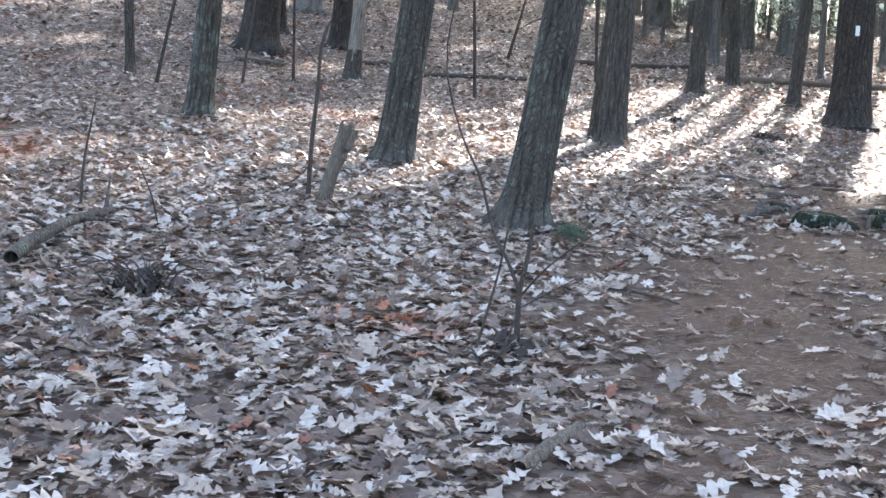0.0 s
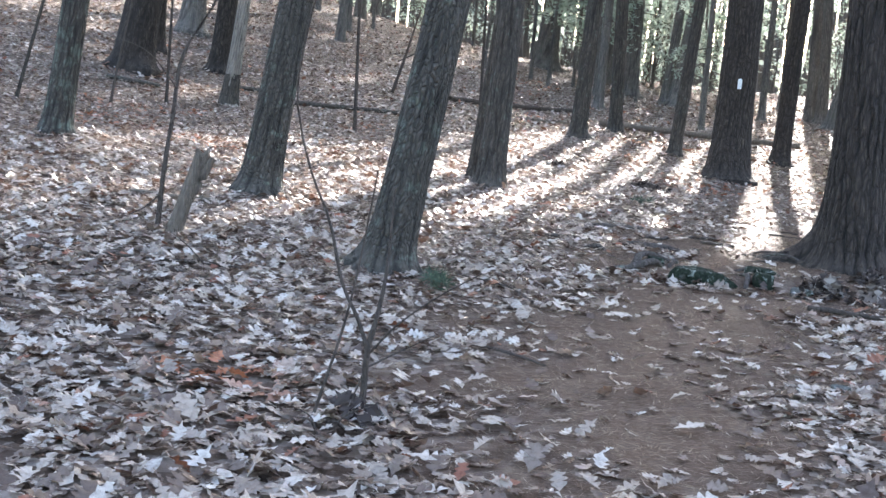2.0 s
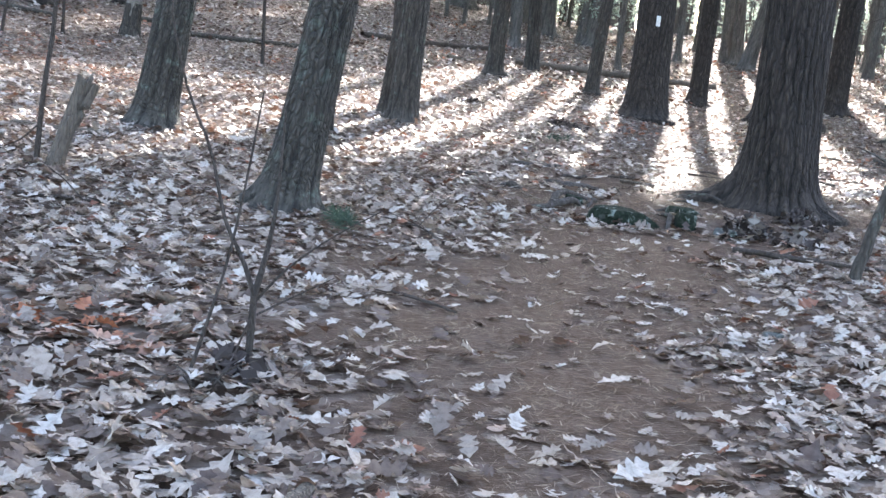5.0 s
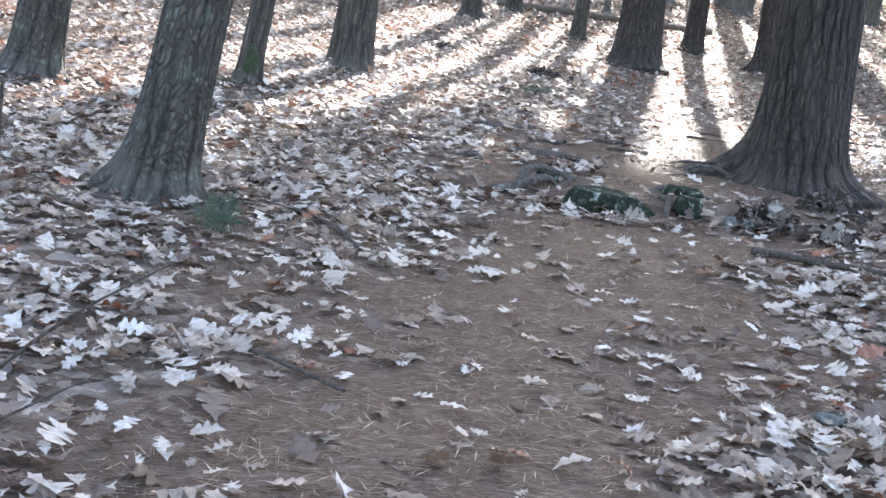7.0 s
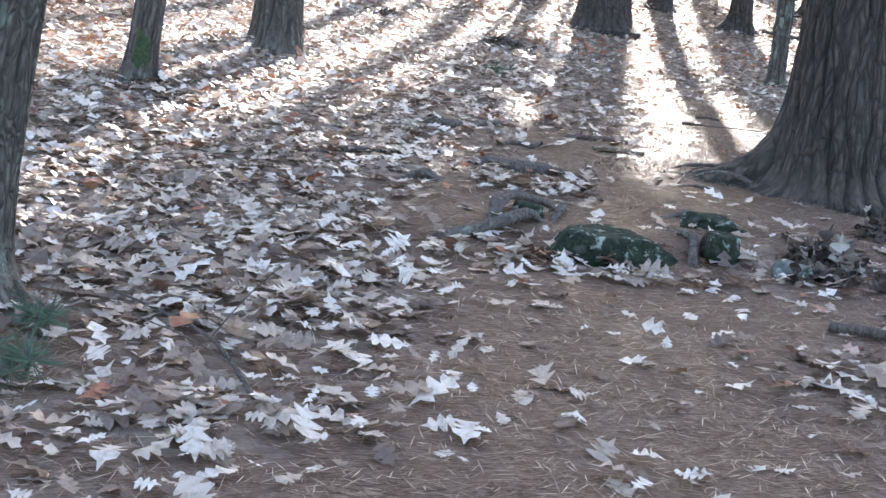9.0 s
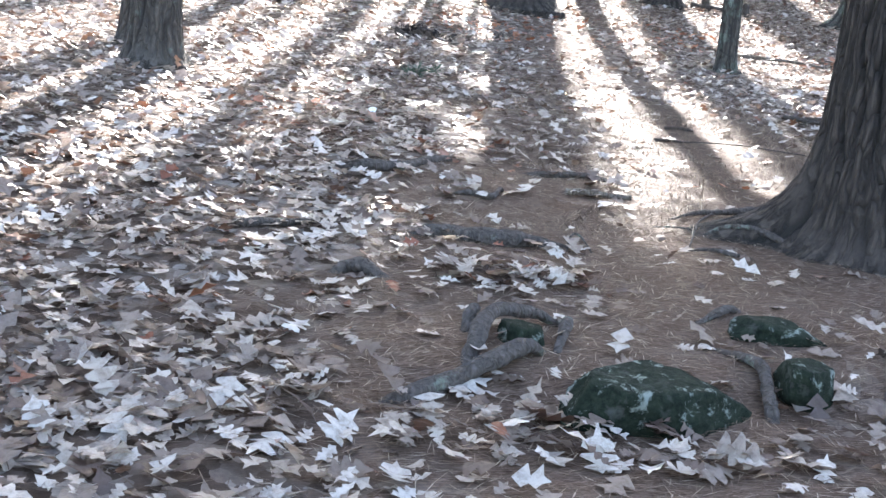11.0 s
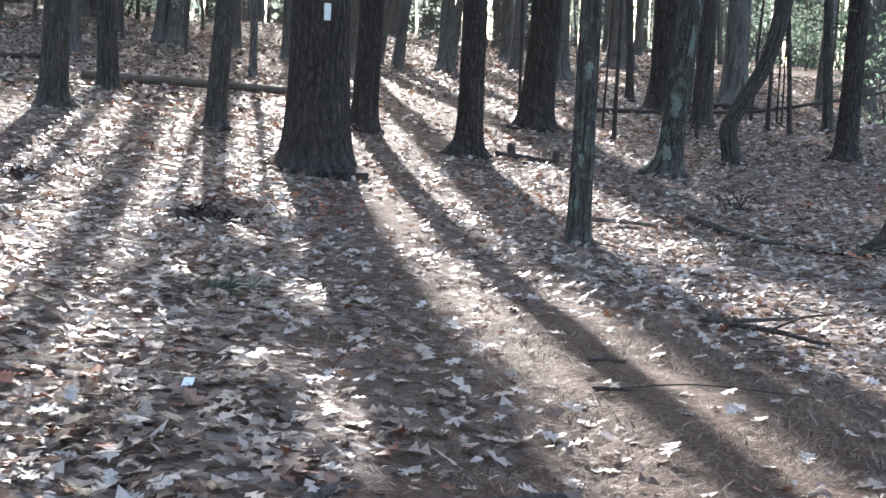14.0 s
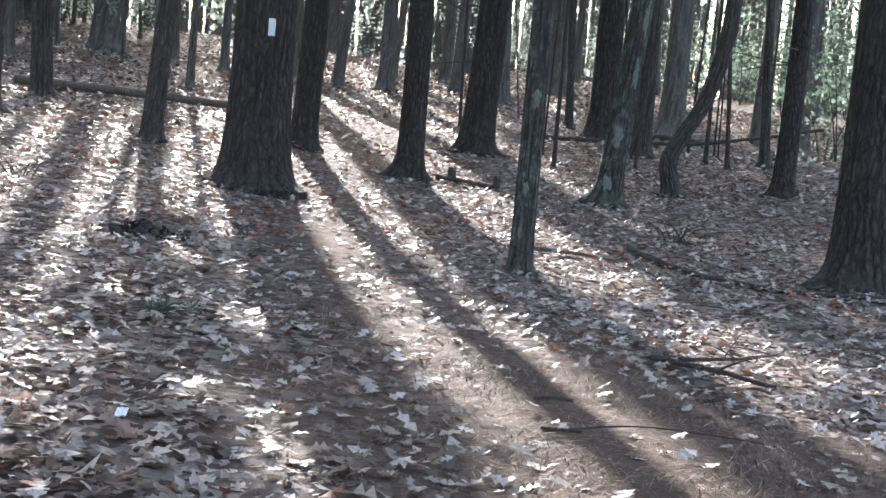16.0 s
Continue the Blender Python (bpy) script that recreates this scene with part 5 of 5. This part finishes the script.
def fallen_leaves():
    rng = np.random.default_rng(11)
    litter = empty("leaf_litter", 0, 0, 0, "thick layer of dry oak leaves, tan, grey and russet", "leaves")
    wide, narrow, mid, low = leaf_template(3, 2, 0.14), leaf_template(3, 2, 0.08), leaf_template(2, 1), leaf_template(1, 0)
    near = sown(-4.3, 8.2, 2.9, 15.5, 385, rng)
    near = near[rng.random(len(near)) < np.interp(near[:, 1], (11, 15.5), (1.0, 0.55))]
    beside = (near[:, 0] < -0.36 * near[:, 1] - 0.6) | (near[:, 0] > 0.42 * near[:, 1] + 1.7)
    margin, near = near[beside], near[~beside]
    back = (near[:, 1] > 9.0) & (rng.random(len(near)) < 0.6) | (near[:, 0] < -1.6) & (near[:, 1] > 7.5)
    plain, near = near[back], near[~back]
    half = rng.random(len(near)) < 0.5
    pieces = [scatter_leaves(near[half], wide, np.where(near[half][:, 1] < 6.8, 0.092, 0.082), rng), scatter_leaves(near[~half], narrow, np.where(near[~half][:, 1] < 6.8, 0.09, 0.084), rng), scatter_leaves(margin[::2], low, 0.11, rng), scatter_leaves(plain, mid, 0.092, rng)]
    for cx, cy, spread, count in ((2.78, 10.6, 0.2, 60), (3.0, 10.42, 0.14, 26), (3.5, 10.3, 0.12, 18), (4.95, 10.3, 0.3, 60), (4.6, 9.9, 0.25, 24), (3.45, 12.0, 0.3, 30), (3.2, 11.9, 0.15, 24), (1.75, 9.6, 0.28, 70), (1.6, 8.6, 0.25, 50), (2.0, 10.9, 0.3, 60)):
        pieces.append(scatter_leaves(rng.normal(0, spread, (count, 2)) * (1, 0.7) + (cx, cy), narrow, 0.105, rng, 0.04))
    pieces.append(scatter_leaves(np.concatenate([sown(-7, 17, 15.5, 27, 160, rng), sown(-3, 9, 15.5, 19, 50, rng)]), mid, 0.087, rng, 0.035))
    pieces.append(scatter_leaves(np.concatenate([sown(8.2, 13, 12, 15.5, 80, rng), sown(-7.5, -4.5, 8, 15.5, 100, rng)]), mid, 0.135, rng))
    pieces.append(scatter_leaves(np.concatenate([sown(-12, 30, 27, 48, 64, rng), sown(-24, 44, 48, 74, 20, rng), sown(-34, -16, 18, 48, 25, rng), sown(-16, -7, 14, 27, 60, rng), sown(17, 32, 16, 27, 60, rng)]), low, 0.13, rng, 0.04, 0.3))
    v, f = joined(pieces)
    tagged(part("leaf_layer", mesh_of("leaf_layer", v, f, DRY_LEAF), litter), kind="stuff")
    # leaves on the bare trail, single
    shapes = []
    for i in range(8):
        one = scatter_leaves(np.array([[0.0, 0.0]]), wide if i % 2 else narrow, 0.088, rng, 0.0, 0.06)
        one[0][:, 2] -= one[0][:, 2].min()
        shapes.append(mesh_of("leaf", *one, DRY_LEAF))
    count = 0
    while count < 300:
        y = rng.uniform(4.2, 15.0)
        x = rng.uniform(np.interp(y, TRAIL_Y, TRAIL_L), np.interp(y, TRAIL_Y, TRAIL_R))
        ob = part("leaf", shapes[count % 8], litter)
        ob.location, ob.rotation_euler = (x, y, gz(x, y) + 0.002), (rng.normal(0, 0.1), rng.normal(0, 0.1), rng.uniform(0, 6.28))
        count += 1


fallen_leaves()


def fallen_needles():
    """Loose needles on the trail."""
    rng = np.random.default_rng(12)
    p = np.concatenate([sown(0.5, 7.6, 3.8, 17.5, 2300, rng, lambda x, y: np.clip(1.15 - litter_cover(x, y), 0.06, 1))])
    n = len(p)
    yaw, ln = rng.uniform(0, np.pi, n), rng.uniform(0.02, 0.05, n)
    c = np.stack([p[:, 0], p[:, 1], ground_z(p[:, 0], p[:, 1]) + 0.003 + 0.010 * rng.random(n)], 1)
    al = np.stack([np.cos(yaw), np.sin(yaw), rng.normal(0, 0.12, n)], 1) * ln[:, None]
    # dry tufts that stand up a little, where the trail bends
    q = sown(3.4, 8.2, 12.6, 18.0, 1700, rng, lambda x, y: np.clip(0.9 - litter_cover(x, y), 0, 1) * (np.sin(2.3 * x + 1.1 * y) * np.sin(1.9 * y - 1.4 * x) > -0.25))
    m = len(q)
    turn, tall = rng.uniform(0, 2 * np.pi, m), rng.uniform(0.025, 0.05, m)
    c = np.concatenate([c, np.stack([q[:, 0], q[:, 1], ground_z(q[:, 0], q[:, 1]) + 0.016], 1)])
    al = np.concatenate([al, np.stack([np.cos(turn), np.sin(turn), rng.uniform(0.15, 0.9, m)], 1) * tall[:, None]])
    yaw, n = np.concatenate([yaw, turn]), n + m
    ac = np.stack([-np.sin(yaw), np.cos(yaw), np.zeros(n)], 1) * rng.uniform(0.0009, 0.0022, (n, 1))
    tagged(new("needle_litter", mesh_of("needle_litter", *cards(c, al, ac), FALLEN_NEEDLES, False)), "loose brown pine needles strewn on the trail", "needles", kind="stuff")


fallen_needles()


def heap(x, y, size, count, seed, label):
    """A small drift of dark curled leaves and bark crumbs."""
    rng = np.random.default_rng(seed)
    xy = rng.normal(0, size * 0.45, (count, 2))
    v, f = scatter_leaves(xy + (x, y), leaf_template(2, 2), 0.1, rng, 0.0, 0.7)
    k = len(v) // count
    rise = size * 0.5 * np.exp(-(xy ** 2).sum(1) / (size * 0.45) ** 2) * rng.random(count)
    v[:, 2] += np.repeat(rise, k)
    o = np.array([x, y, gz(x, y)])
    me = mesh_of("debris_heap", v - o, f, DARK_LITTER, False)
    ob = new("debris_heap", me)
    ob.location = o
    return tagged(ob, label, "debris", kind="stuff")


def dark_litter_material():
    m, n, l, b = material("rotting_bark_litter")
    geo = n.new("ShaderNodeNewGeometry")
    l.new(ramp_node(n, l, geo.outputs["Random Per Island"], [(0.0, (0.018, 0.012, 0.011)), (0.6, (0.06, 0.042, 0.036)), (0.85, (0.2, 0.165, 0.145)), (1.0, (0.36, 0.33, 0.31))]), b.inputs["Base Color"])
    b.inputs["Roughness"].default_value = 0.8
    return m


DARK_LITTER = dark_litter_material()
heap(4.35, 10.60, 0.22, 130, 1, "dark heap of bark and rotting leaves by the rocks")
heap(4.95, 11.05, 0.22, 140, 2, "brown heap of dead needles and leaves by the rocks")
heap(4.62, 10.35, 0.2, 60, 3, "scatter of dark curled leaves below the bank")
heap(0.42, 5.8, 0.13, 40, 4, "dark red-brown curled leaves at a sapling's foot")
heap(5.24, 20.3, 0.28, 110, 6, "dark bark crumbs and leaves on a rotten hump")
heap(-1.5, 6.7, 0.22, 60, 7, "dark curled leaves under a tangle of stems")
heap(4.1, 22.2, 0.2, 50, 5, "small dark clump of curled leaves in the sun")


def seedling(x, y, h, tufts, seed, label):
    """A low pine seedling: tufts of soft needles on a short stem."""
    rng = np.random.default_rng(seed)
    thing = empty("pine_seedling", x, y, gz(x, y), label, "seedling")
    line = smooth_line([(0, 0, -0.02), (0.02, 0.01, h * 0.5), (0.03, 0.0, h)], 8)
    part("stem", mesh_of("stem", *sweep(line, np.linspace(0.006, 0.003, 8), 6), TWIG_BARK), thing)
    for i in range(tufts):
        c = np.array([rng.normal(0, 0.05), rng.normal(0, 0.05), h * rng.uniform(0.45, 1.0)])
        d = unit(rng.normal(0, 1, (70, 3)) * (1, 1, 0.55) + (0, 0, 0.25))
        ln = rng.uniform(0.035, 0.055, (70, 1))
        part("needle_tuft", mesh_of("needle_tuft", *cards(c + d * ln, d * ln, unit(np.cross(d, rng.normal(0, 1, (70, 3)))) * 0.0022), SEEDLING_NEEDLES, False), thing)
    return thing


SEEDLING_NEEDLES = foliage_material("seedling_needles", (0.035, 0.065, 0.05), (0.075, 0.12, 0.088), (0.14, 0.22, 0.15))
seedling(0.98, 9.20, 0.08, 3, 1, "small green pine seedling beside the leaning pine")
seedling(1.00, 8.85, 0.09, 4, 2, "small green pine seedling at the trail edge")
seedling(4.37, 17.22, 0.08, 4, 3, "small green pine seedling among fallen leaves")


def scrap(x, y):
    """A small crumpled scrap in the leaves."""
    rng = np.random.default_rng(3)
    u, v = np.meshgrid(np.linspace(-0.5, 0.5, 7), np.linspace(-0.5, 0.5, 5))
    p = np.stack([0.075 * u, 0.04 * v, 0.012 + 0.01 * np.sin(7 * u + 3 * v) + rng.normal(0, 0.003, u.shape)], -1).reshape(-1, 3)
    a = (np.arange(4)[:, None] * 7 + np.arange(6)[None]).ravel()
    ob = new("litter_scrap", mesh_of("litter_scrap", p, np.stack([a, a + 1, a + 8, a + 7], 1), WHITE_PAINT, False))
    ob.matrix_world = pose(x, y, gz(x, y) + 0.03, 12, -18, 55)
    solid = ob.modifiers.new("thickness", "SOLIDIFY")
    solid.thickness = 0.001
    return tagged(ob, "small crumpled white scrap lying on dry leaves", "litter")


scrap(3.53, 15.28)
